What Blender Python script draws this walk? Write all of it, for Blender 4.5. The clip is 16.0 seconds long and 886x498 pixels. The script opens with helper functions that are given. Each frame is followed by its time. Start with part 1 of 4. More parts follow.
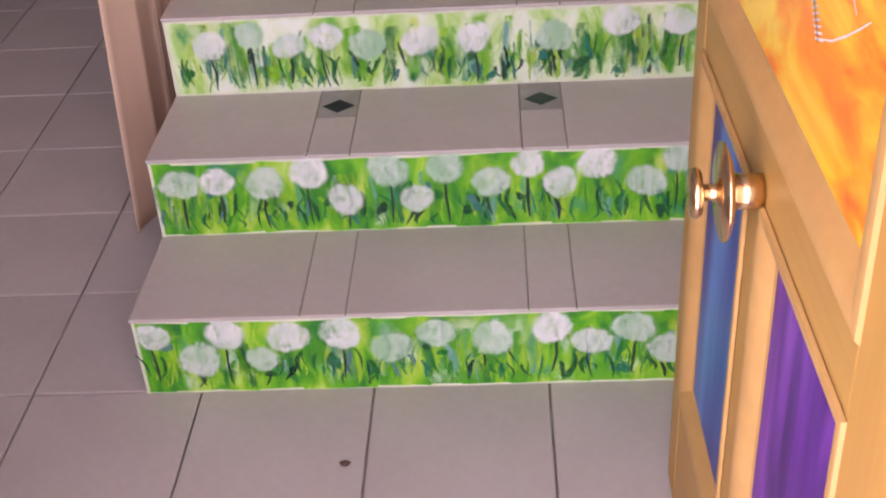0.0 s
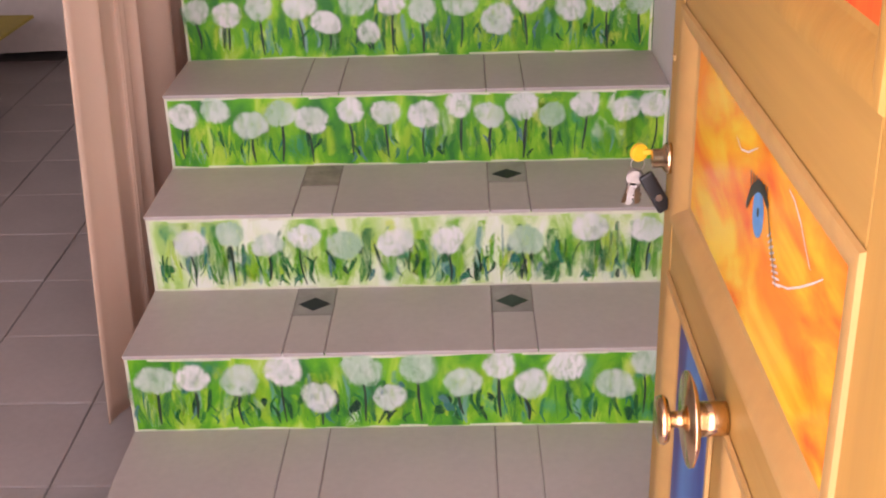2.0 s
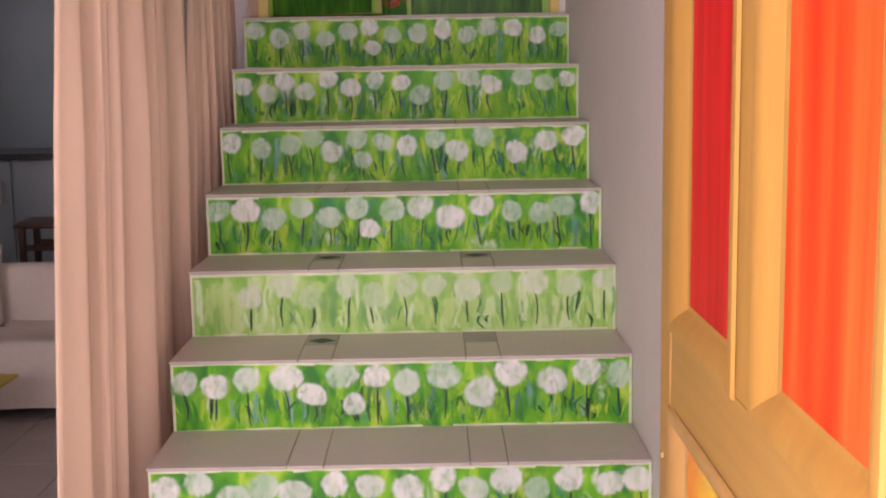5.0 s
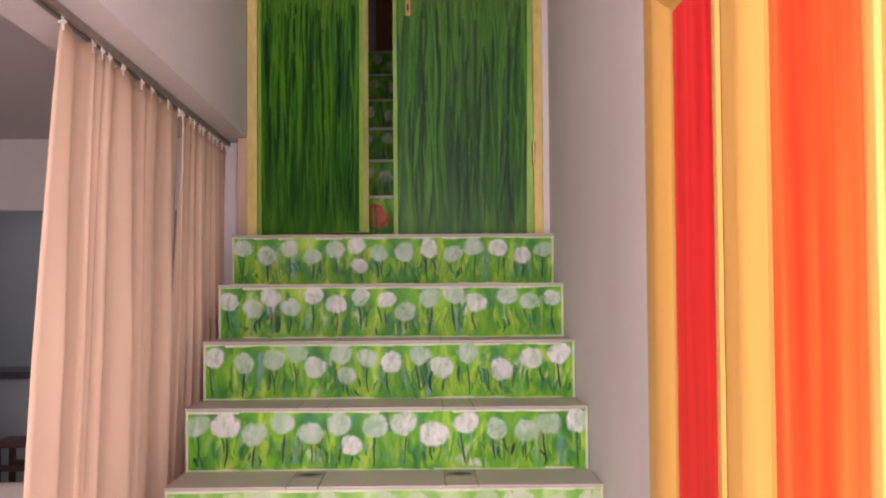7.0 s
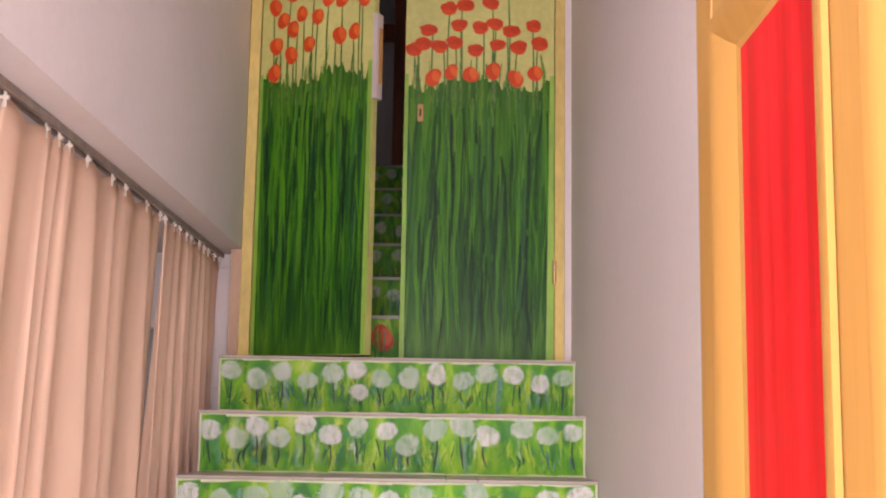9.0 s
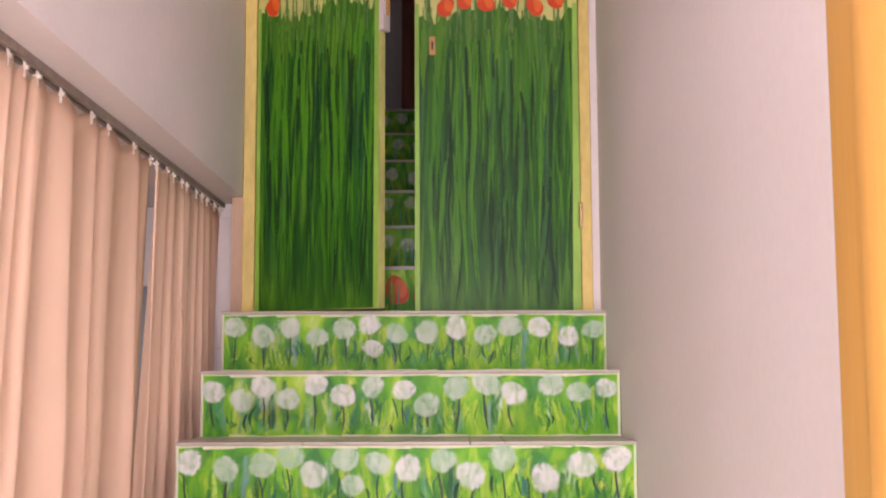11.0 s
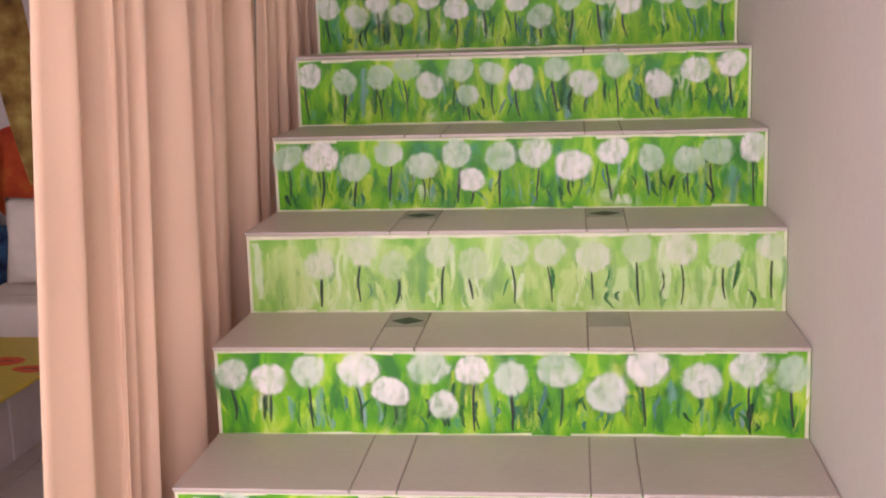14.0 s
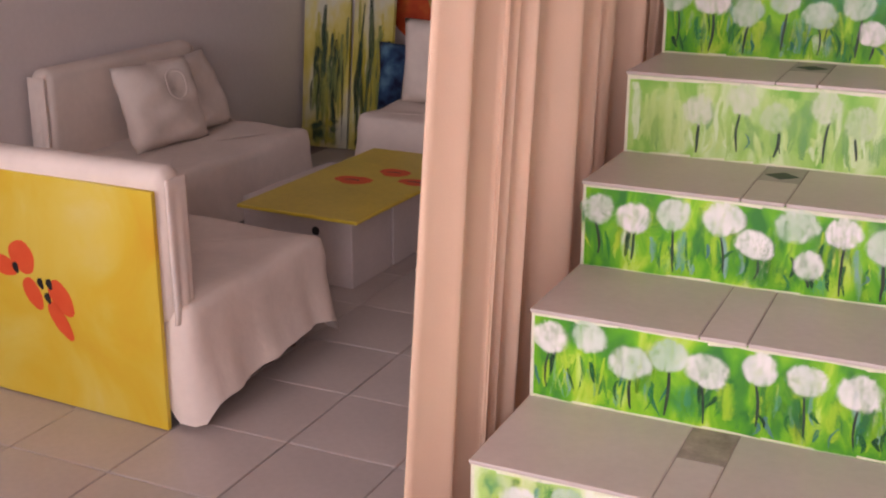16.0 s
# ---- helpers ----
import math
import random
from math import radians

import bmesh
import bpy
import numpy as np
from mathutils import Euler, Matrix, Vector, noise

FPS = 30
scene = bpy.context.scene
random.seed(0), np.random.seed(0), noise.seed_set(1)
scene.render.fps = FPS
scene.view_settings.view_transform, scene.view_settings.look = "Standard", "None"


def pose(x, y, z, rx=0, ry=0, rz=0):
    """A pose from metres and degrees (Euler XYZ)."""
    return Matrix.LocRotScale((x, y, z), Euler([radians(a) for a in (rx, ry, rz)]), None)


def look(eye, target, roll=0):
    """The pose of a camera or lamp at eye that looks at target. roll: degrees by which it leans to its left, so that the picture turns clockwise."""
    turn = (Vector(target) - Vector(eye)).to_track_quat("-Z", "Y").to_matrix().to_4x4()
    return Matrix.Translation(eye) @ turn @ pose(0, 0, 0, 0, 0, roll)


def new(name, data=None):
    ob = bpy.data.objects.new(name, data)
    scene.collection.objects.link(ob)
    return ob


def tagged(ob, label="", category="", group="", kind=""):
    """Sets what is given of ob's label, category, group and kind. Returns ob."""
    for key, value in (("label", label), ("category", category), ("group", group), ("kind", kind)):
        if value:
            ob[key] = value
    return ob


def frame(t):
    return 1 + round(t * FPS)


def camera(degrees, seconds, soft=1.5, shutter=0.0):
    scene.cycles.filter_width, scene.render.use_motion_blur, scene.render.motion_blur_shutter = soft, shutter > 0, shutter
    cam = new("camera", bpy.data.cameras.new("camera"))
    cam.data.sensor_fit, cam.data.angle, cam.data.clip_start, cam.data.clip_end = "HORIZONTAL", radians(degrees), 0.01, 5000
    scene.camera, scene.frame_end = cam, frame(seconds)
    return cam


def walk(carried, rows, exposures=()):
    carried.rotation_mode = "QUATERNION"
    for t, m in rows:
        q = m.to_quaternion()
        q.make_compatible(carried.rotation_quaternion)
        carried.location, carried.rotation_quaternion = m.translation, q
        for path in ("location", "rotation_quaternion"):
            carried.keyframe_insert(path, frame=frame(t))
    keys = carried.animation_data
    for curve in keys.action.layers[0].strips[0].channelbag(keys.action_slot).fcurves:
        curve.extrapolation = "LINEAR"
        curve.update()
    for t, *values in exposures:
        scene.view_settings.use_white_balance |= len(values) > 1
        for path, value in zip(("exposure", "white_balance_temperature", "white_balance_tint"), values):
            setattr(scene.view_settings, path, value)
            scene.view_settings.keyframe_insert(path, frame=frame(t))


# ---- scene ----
cam = camera(40.5, 16.0, soft=2.1)
PATH = [
    (0, (0.697, -1.766, 1.462), (0.595, -0.092, 0.374), -3.7),
    (0.5, (0.71, -1.768, 1.48), (0.61, -0.048, 0.465), -3.8),
    (1, (0.695, -1.781, 1.494), (0.625, -0.019, 0.551), -3.3),
    (1.5, (0.689, -1.793, 1.507), (0.635, -0.008, 0.605), -2.9),
    (2, (0.692, -1.783, 1.532), (0.649, 0.033, 0.694), -1.7),
    (2.5, (0.68, -1.78, 1.552), (0.677, 0.079, 0.815), -1.9),
    (3, (0.671, -1.785, 1.542), (0.656, 0.107, 0.893), -2.3),
    (3.5, (0.672, -1.782, 1.56), (0.623, 0.126, 0.962), -2.2),
    (4, (0.668, -1.782, 1.58), (0.631, 0.154, 1.08), -2.0),
    (4.5, (0.669, -1.794, 1.608), (0.659, 0.166, 1.209), -1.5),
    (7, (0.676, -1.773, 1.57), (0.713, 0.225, 1.652), -0.4),
    (7.5, (0.68, -1.67, 1.566), (0.707, 0.325, 1.707), -0.3),
    (8, (0.705, -1.53, 1.581), (0.717, 0.457, 1.803), 0.5),
    (8.5, (0.725, -1.445, 1.578), (0.722, 0.533, 1.873), 1.0),
    (11, (0.704, -1.072, 1.588), (0.683, 0.915, 1.808), -0.2),
    (11.5, (0.723, -1.034, 1.576), (0.681, 0.965, 1.65), -0.6),
    (12, (0.727, -1.036, 1.563), (0.692, 0.963, 1.501), -1.0),
    (12.5, (0.735, -1.04, 1.553), (0.678, 0.954, 1.41), -0.5),
    (13, (0.724, -1.051, 1.544), (0.63, 0.936, 1.337), -1.3),
    (13.5, (0.716, -1.074, 1.524), (0.565, 0.899, 1.232), -1.8),
    (14, (0.717, -1.11, 1.517), (0.496, 0.843, 1.146), -1.7),
    (14.5, (0.7, -1.134, 1.498), (0.425, 0.795, 1.045), -1.0),
    (15, (0.705, -1.128, 1.504), (0.243, 0.756, 1.018), -0.9),
    (15.5, (0.742, -1.13, 1.53), (0.1, 0.682, 0.977), -0.5),
    (16, (0.732, -1.133, 1.518), (-0.066, 0.594, 0.899), 0.2),
]
EXPOSURE = [(0, -1.03, 6000, 21), (1.5, -1.01, 6300, 21), (3, -1.03, 6600, 21), (4.5, -0.92, 6650, 21), (7, -0.54, 6650, 21), (8.5, -0.34, 6650, 21), (11, -0.03, 6650, 21), (12, -0.27, 6650, 21), (12.5, -0.34, 6650, 21), (13.5, -0.49, 6650, 21), (16, -0.7, 6650, 21)]
walk(cam, [(t, look(eye, target, roll)) for t, eye, target, roll in PATH], EXPOSURE)

# ---- light ----
world = bpy.data.worlds.new("sky")
scene.world = world
world.use_nodes = True
wn = world.node_tree.nodes
sky = wn.new("ShaderNodeTexSky")
sky.sky_type = 'NISHITA'
sky.sun_disc = False
sky.sun_elevation = radians(50)
sky.sun_rotation = radians(60)
world.node_tree.links.new(sky.outputs[0], wn["Background"].inputs[0])
wn["Background"].inputs[1].default_value = 0.12


def area(name, m, w, h, power, col):
    d = bpy.data.lights.new(name, 'AREA')
    d.shape, d.size, d.size_y, d.energy, d.color = 'RECTANGLE', w, h, power, col
    o = new(name, d)
    o.matrix_world = m
    return o


sun_data = bpy.data.lights.new("sun", 'SUN')
sun_data.energy, sun_data.angle, sun_data.color = 3.0, radians(0.5), (1.0, 0.95, 0.88)
sun = new("sun", sun_data)
sun.matrix_world = look((3, 4, 8), (0, 0.6, 0))
# daylight standing in the entrance opening and in the room's front window
area("entrance_daylight", look((0.585, -1.475, 1.60), (0.62, 1.0, 1.65)), 0.95, 3.0, 79, (1.0, 0.91, 0.92))
area("forecourt_daylight", look((0.3, -4.4, 2.3), (0.6, 0.0, 1.2)), 3.6, 3.0, 62, (1.0, 0.92, 0.92))
area("window_daylight", look((-1.425, -1.47, 1.5), (-1.4, 1.0, 1.2)), 1.8, 1.15, 5, (1.0, 0.90, 0.89))
area("garden_daylight", look((-1.75, -3.6, 1.9), (-1.7, 1.0, 1.0)), 2.6, 2.0, 222, (1.0, 0.90, 0.89))
area("kitchen_daylight", look((-2.97, 5.9, 1.65), (0.0, 5.9, 1.5)), 1.25, 0.85, 9, (0.90, 0.97, 1.0))


# ---- materials ----
def material(name, col, rough=0.6, var=0.12, scale=6.0, fine=60.0, bump=0.1, stretch=(1, 1, 1), metal=0.0, rand=0.0, coords="Object", dark=None):
    """Two scales of colour variation and a fine relief over one base colour."""
    m = bpy.data.materials.new(name)
    m.use_nodes = True
    n, l = m.node_tree.nodes, m.node_tree.links
    b = n["Principled BSDF"]
    b.inputs["Roughness"].default_value, b.inputs["Metallic"].default_value = rough, metal
    tc, mp = n.new("ShaderNodeTexCoord"), n.new("ShaderNodeMapping")
    mp.inputs["Scale"].default_value = stretch
    l.new(tc.outputs[coords], mp.inputs[0])
    big, small = n.new("ShaderNodeTexNoise"), n.new("ShaderNodeTexNoise")
    for t, s, d in ((big, scale, 4), (small, fine, 3)):
        t.inputs["Scale"].default_value, t.inputs["Detail"].default_value = s, d
        l.new(mp.outputs[0], t.inputs["Vector"])
    mix = n.new("ShaderNodeMath")
    mix.operation = 'MULTIPLY_ADD'
    l.new(small.outputs[0], mix.inputs[0])
    mix.inputs[1].default_value = 0.45
    l.new(big.outputs[0], mix.inputs[2])
    ramp = n.new("ShaderNodeValToRGB")
    lo = dark if dark else tuple(c * (1 - 2 * var) for c in col)
    hi = tuple(min(1, c * (1 + var)) for c in col)
    ramp.color_ramp.elements[0].position, ramp.color_ramp.elements[1].position = 0.5, 0.95
    ramp.color_ramp.elements[0].color, ramp.color_ramp.elements[1].color = (*lo, 1), (*hi, 1)
    l.new(mix.outputs[0], ramp.inputs[0])
    out = ramp.outputs[0]
    if rand:
        oi, hsv, mr = n.new("ShaderNodeObjectInfo"), n.new("ShaderNodeHueSaturation"), n.new("ShaderNodeMapRange")
        mr.inputs[3].default_value, mr.inputs[4].default_value = 1 - rand, 1 + rand
        l.new(oi.outputs["Random"], mr.inputs[0])
        l.new(mr.outputs[0], hsv.inputs["Value"])
        l.new(out, hsv.inputs["Color"])
        out = hsv.outputs[0]
    l.new(out, b.inputs["Base Color"])
    if bump:
        bn = n.new("ShaderNodeBump")
        bn.inputs["Strength"].default_value, bn.inputs["Distance"].default_value = bump, 0.004
        l.new(small.outputs[0], bn.inputs["Height"])
        l.new(bn.outputs[0], b.inputs["Normal"])
    return m


def ramp_material(name, stops, rough=0.5, source="island", scale=8.0, stretch=(1, 1, 1), bump=0.25, detail=5.0, mixnoise=0.25, distort=0.0):
    """Paint whose colour runs through stops, by brush mark (island) or by stretched noise."""
    m = bpy.data.materials.new(name)
    m.use_nodes = True
    n, l = m.node_tree.nodes, m.node_tree.links
    b = n["Principled BSDF"]
    b.inputs["Roughness"].default_value = rough
    b.inputs["Specular IOR Level"].default_value = 0.3
    tc, mp, tx = n.new("ShaderNodeTexCoord"), n.new("ShaderNodeMapping"), n.new("ShaderNodeTexNoise")
    mp.inputs["Scale"].default_value = stretch
    l.new(tc.outputs["Object"], mp.inputs[0])
    l.new(mp.outputs[0], tx.inputs["Vector"])
    tx.inputs["Scale"].default_value, tx.inputs["Detail"].default_value, tx.inputs["Distortion"].default_value = scale, detail, distort
    ramp = n.new("ShaderNodeValToRGB")
    e = ramp.color_ramp.elements
    while len(e) < len(stops):
        e.new(0.5)
    for k, (p, c) in enumerate(stops):
        e[k].position, e[k].color = p, (*c, 1)
    if source == "island":
        g, mx = n.new("ShaderNodeNewGeometry"), n.new("ShaderNodeMath")
        mx.operation = 'MULTIPLY_ADD'
        sub = n.new("ShaderNodeMath")
        sub.operation = 'SUBTRACT'
        sub.inputs[1].default_value = 0.5
        l.new(tx.outputs[0], sub.inputs[0])
        l.new(sub.outputs[0], mx.inputs[0])
        mx.inputs[1].default_value = mixnoise * 2
        l.new(g.outputs["Random Per Island"], mx.inputs[2])
        l.new(mx.outputs[0], ramp.inputs[0])
    else:
        l.new(tx.outputs[0], ramp.inputs[0])
    l.new(ramp.outputs[0], b.inputs["Base Color"])
    if bump:
        bn = n.new("ShaderNodeBump")
        bn.inputs["Strength"].default_value, bn.inputs["Distance"].default_value = bump, 0.003
        l.new(tx.outputs[0], bn.inputs["Height"])
        l.new(bn.outputs[0], b.inputs["Normal"])
    return m


M_WALL = material("white_wall_paint", (0.79, 0.745, 0.74), 0.75, 0.03, 1.2, 45, 0.12)
M_CEIL = material("ceiling_paint", (0.72, 0.69, 0.68), 0.8, 0.03, 1.0, 40, 0.1)
M_TILE = material("glazed_floor_tile", (0.52, 0.46, 0.44), 0.34, 0.05, 3.0, 50, 0.03, rand=0.035)
M_GROUT = material("tile_grout", (0.37, 0.31, 0.29), 0.85, 0.15, 8, 90, 0.3)
M_TREAD = material("glazed_tread_tile", (0.53, 0.465, 0.435), 0.36, 0.05, 3.0, 60, 0.03, rand=0.03)
M_INSET = material("grey_inset_tile", (0.34, 0.31, 0.29), 0.45, 0.1, 14, 80, 0.05, rand=0.05)
M_STAIN = material("worn_inset_tile", (0.33, 0.27, 0.24), 0.5, 0.2, 22, 90, 0.08)
M_DIA_B = material("dark_blue_diamond", (0.010, 0.011, 0.022), 0.6, 0.2, 30, 90, 0.05)
M_DIA_G = material("dark_green_diamond", (0.035, 0.06, 0.045), 0.6, 0.2, 30, 90, 0.05)
M_STEP = material("stair_plaster", (0.30, 0.25, 0.23), 0.8, 0.06, 4, 60, 0.15)
M_PINE = material("golden_varnished_pine", (0.46, 0.25, 0.056), 0.45, 0.07, 5, 28, 0.12, stretch=(3, 3, 0.16))
M_MOULD = material("pine_moulding", (0.52, 0.30, 0.10), 0.45, 0.08, 6, 40, 0.1)
M_BRASS = material("polished_brass", (0.72, 0.52, 0.30), 0.22, 0.08, 20, 90, 0.02, metal=1.0)
M_STEEL = material("key_steel", (0.55, 0.5, 0.47), 0.3, 0.08, 40, 120, 0.02, metal=1.0)
M_CURT = material("peach_curtain_cloth", (0.92, 0.71, 0.54), 0.95, 0.03, 3, 350, 0.12)
cn, cl = M_CURT.node_tree.nodes, M_CURT.node_tree.links
thin_cloth, cloth_mix = cn.new("ShaderNodeBsdfTranslucent"), cn.new("ShaderNodeMixShader")
thin_cloth.inputs["Color"].default_value = (0.86, 0.60, 0.42, 1)
cloth_mix.inputs[0].default_value = 0.34
cl.new(cn["Principled BSDF"].outputs[0], cloth_mix.inputs[1])
cl.new(thin_cloth.outputs[0], cloth_mix.inputs[2])
cl.new(cloth_mix.outputs[0], cn["Material Output"].inputs[0])
M_RAIL = material("grey_rail_metal", (0.36, 0.31, 0.27), 0.45, 0.1, 20, 80, 0.03, metal=0.6)
M_CLOTH = material("cream_sofa_throw", (0.80, 0.71, 0.65), 0.95, 0.04, 4, 30, 0.35)
M_PILLOW = material("cream_cushion_cloth", (0.80, 0.72, 0.66), 0.95, 0.04, 6, 26, 0.5)
M_BOX = material("white_painted_board", (0.60, 0.54, 0.53), 0.6, 0.05, 5, 60, 0.06)
M_UNDERSHADE = material("sofa_underside_shade", (0.05, 0.045, 0.045), 0.8, 0.1, 6, 60, 0.1)
M_STOOL = material("dark_brown_wood", (0.09, 0.04, 0.025), 0.5, 0.2, 9, 60, 0.1, stretch=(3, 3, 0.5))
M_KITCH = material("kitchen_wall_paint", (0.42, 0.44, 0.46), 0.75, 0.05, 2, 50, 0.1)
M_BLACK = material("black_plastic", (0.015, 0.015, 0.017), 0.4, 0.1, 20, 80, 0.02)
M_YELP = material("yellow_plastic", (0.85, 0.50, 0.02), 0.4, 0.08, 20, 80, 0.02)
M_GROUND = material("concrete_paving", (0.34, 0.32, 0.30), 0.9, 0.12, 2, 30, 0.3)

GREEN_BASE = [(0.34, (0.03, 0.20, 0.03)), (0.48, (0.09, 0.37, 0.015)), (0.59, (0.21, 0.53, 0.02)), (0.66, (0.38, 0.63, 0.05)), (0.77, (0.56, 0.74, 0.24))]
M_RISER = ramp_material("green_meadow_paint", GREEN_BASE, 0.5, "noise", 8, (2.0, 1, 1.0), 0.3, 8, distort=0.9)
M_RISER_P = ramp_material("pale_meadow_paint", [(0.32, (0.16, 0.45, 0.06)), (0.5, (0.34, 0.60, 0.14)), (0.68, (0.58, 0.74, 0.40))], 0.5, "noise", 8, (2.0, 1, 0.8), 0.3, 8, distort=0.9)
M_RISER_W = ramp_material("white_meadow_paint", [(0.28, (0.16, 0.44, 0.06)), (0.42, (0.44, 0.66, 0.18)), (0.54, (0.70, 0.79, 0.52)), (0.66, (0.78, 0.82, 0.70))], 0.5, "noise", 8, (2.0, 1, 0.9), 0.3, 8, distort=0.9)


def brush_material(name, stops, soft=0.5, thin=0.6, rag=0.5, streak=(60, 60, 9), spread=0.8, rough=0.5, bump=0.35, mark=1.0):
    """Brushed paint: colour by mark, soft ragged rims, thin in places so that the ground shows through."""
    m = bpy.data.materials.new(name)
    m.use_nodes = True
    n, l = m.node_tree.nodes, m.node_tree.links
    b = n["Principled BSDF"]
    b.inputs["Roughness"].default_value = rough
    b.inputs["Specular IOR Level"].default_value = 0.3

    def calc(op, x, y=None, z=None, clamp=False):
        q = n.new("ShaderNodeMath")
        q.operation, q.use_clamp = op, clamp
        for k, val in enumerate((x, y, z)):
            if val is None:
                continue
            if isinstance(val, (int, float)):
                q.inputs[k].default_value = val
            else:
                l.new(val, q.inputs[k])
        return q.outputs[0]

    oi, geo, tc = n.new("ShaderNodeObjectInfo"), n.new("ShaderNodeNewGeometry"), n.new("ShaderNodeTexCoord")
    rnd = calc('FRACT', calc('ADD', oi.outputs["Random"], geo.outputs["Random Per Island"]))
    mp = n.new("ShaderNodeMapping")
    mp.inputs["Scale"].default_value = streak
    l.new(tc.outputs["Object"], mp.inputs[0])
    shift = n.new("ShaderNodeVectorMath")
    shift.operation = 'ADD'
    l.new(mp.outputs[0], shift.inputs[0])
    l.new(calc('MULTIPLY', rnd, 37.0), shift.inputs[1])
    tx, tb = n.new("ShaderNodeTexNoise"), n.new("ShaderNodeTexNoise")
    tx.inputs["Scale"].default_value, tx.inputs["Detail"].default_value, tx.inputs["Distortion"].default_value = 1.6, 5, 0.6
    tb.inputs["Scale"].default_value, tb.inputs["Detail"].default_value = 0.5, 3
    for q in (tx, tb):
        l.new(shift.outputs[0], q.inputs["Vector"])
    ramp = n.new("ShaderNodeValToRGB")
    e = ramp.color_ramp.elements
    while len(e) < len(stops):
        e.new(0.5)
    for k, (p, c) in enumerate(stops):
        e[k].position, e[k].color = p, (*c, 1)
    l.new(calc('ADD', calc('MULTIPLY_ADD', rnd, mark, 0.5 - mark / 2), calc('MULTIPLY', calc('SUBTRACT', tb.outputs[0], 0.5), spread)), ramp.inputs[0])
    l.new(ramp.outputs[0], b.inputs["Base Color"])
    uv = n.new("ShaderNodeSeparateXYZ")
    l.new(tc.outputs["UV"], uv.inputs[0])
    edge = calc('SUBTRACT', 1.0, calc('ABSOLUTE', calc('MULTIPLY_ADD', uv.outputs[0], 2.0, -1.0)))
    edge = calc('ADD', edge, calc('MULTIPLY', calc('SUBTRACT', tx.outputs[0], 0.5), rag))
    fall = n.new("ShaderNodeMapRange")
    fall.interpolation_type = 'SMOOTHSTEP'
    fall.inputs[1].default_value, fall.inputs[2].default_value = 0.0, soft
    l.new(edge, fall.inputs[0])
    body = n.new("ShaderNodeMapRange")
    body.inputs[1].default_value, body.inputs[2].default_value, body.inputs[3].default_value = 0.36, 0.60, thin
    l.new(tx.outputs[0], body.inputs[0])
    # dry-brush grain: each speck is covered or bare
    gr, sc = n.new("ShaderNodeTexNoise"), n.new("ShaderNodeMapRange")
    gr.inputs["Scale"].default_value, gr.inputs["Detail"].default_value = 1800, 0
    l.new(tc.outputs["Object"], gr.inputs["Vector"])
    sc.inputs[1].default_value, sc.inputs[2].default_value = 0.30, 0.70
    l.new(gr.outputs[0], sc.inputs[0])
    l.new(calc('GREATER_THAN', calc('MULTIPLY', fall.outputs[0], body.outputs[0]), sc.outputs[0]), b.inputs["Alpha"])
    bn = n.new("ShaderNodeBump")
    bn.inputs["Strength"].default_value, bn.inputs["Distance"].default_value = bump, 0.002
    l.new(tx.outputs[0], bn.inputs["Height"])
    l.new(bn.outputs[0], b.inputs["Normal"])
    return m


M_BLOOM = brush_material("white_bloom_paint", [(0.0, (0.36, 0.56, 0.36)), (0.35, (0.52, 0.66, 0.52)), (0.65, (0.66, 0.72, 0.66)), (1.0, (0.83, 0.83, 0.80))], 0.28, 0.55, 0.3, (48, 48, 26), 1.5, 0.5, 0.5, 0.85)
M_BLOOM_P = brush_material("pale_green_bloom_paint", [(0.0, (0.42, 0.60, 0.30)), (0.5, (0.54, 0.66, 0.44)), (1.0, (0.70, 0.74, 0.62))], 0.32, 0.5, 0.35, (48, 48, 26), 1.4, 0.5, 0.5, 0.6)
M_WASH = brush_material("green_colour_wash", [(0.0, (0.03, 0.22, 0.05)), (0.2, (0.05, 0.30, 0.16)), (0.4, (0.14, 0.44, 0.02)), (0.6, (0.30, 0.56, 0.02)), (0.78, (0.56, 0.70, 0.10)), (0.9, (0.50, 0.68, 0.44)), (1.0, (0.70, 0.78, 0.62))], 0.95, 0.3, 0.6, (26, 26, 14), 0.4)
M_STEM = material("dark_stem_paint", (0.02, 0.055, 0.025), 0.5, 0.3, 30, 90, 0.05)
M_BLADE = brush_material("green_brush_strokes", [(0.0, (0.02, 0.14, 0.05)), (0.2, (0.05, 0.26, 0.03)), (0.45, (0.12, 0.40, 0.015)), (0.68, (0.24, 0.52, 0.02)), (0.84, (0.44, 0.65, 0.05)), (0.92, (0.09, 0.34, 0.20)), (1.0, (0.22, 0.40, 0.36))], 0.85, 0.35, 0.8, (70, 70, 12), 0.5)
M_BLADE_P = brush_material("pale_green_strokes", [(0.0, (0.16, 0.38, 0.12)), (0.4, (0.34, 0.58, 0.14)), (0.75, (0.52, 0.70, 0.26)), (1.0, (0.62, 0.76, 0.50))], 0.55, 0.55, 0.7, (70, 70, 12), 0.5)
M_GRASS_B = brush_material("tall_grass_strokes", [(0.0, (0.004, 0.026, 0.010)), (0.3, (0.008, 0.066, 0.011)), (0.55, (0.022, 0.15, 0.007)), (0.85, (0.08, 0.31, 0.010)), (1.0, (0.012, 0.08, 0.045))], 0.6, 0.6, 0.6, (60, 60, 4), 0.5)
M_GRASS_L = brush_material("light_grass_strokes", [(0.0, (0.022, 0.12, 0.012)), (0.4, (0.055, 0.21, 0.013)), (0.75, (0.11, 0.30, 0.018)), (1.0, (0.04, 0.17, 0.045))], 0.7, 0.45, 0.7, (60, 60, 4), 0.5)
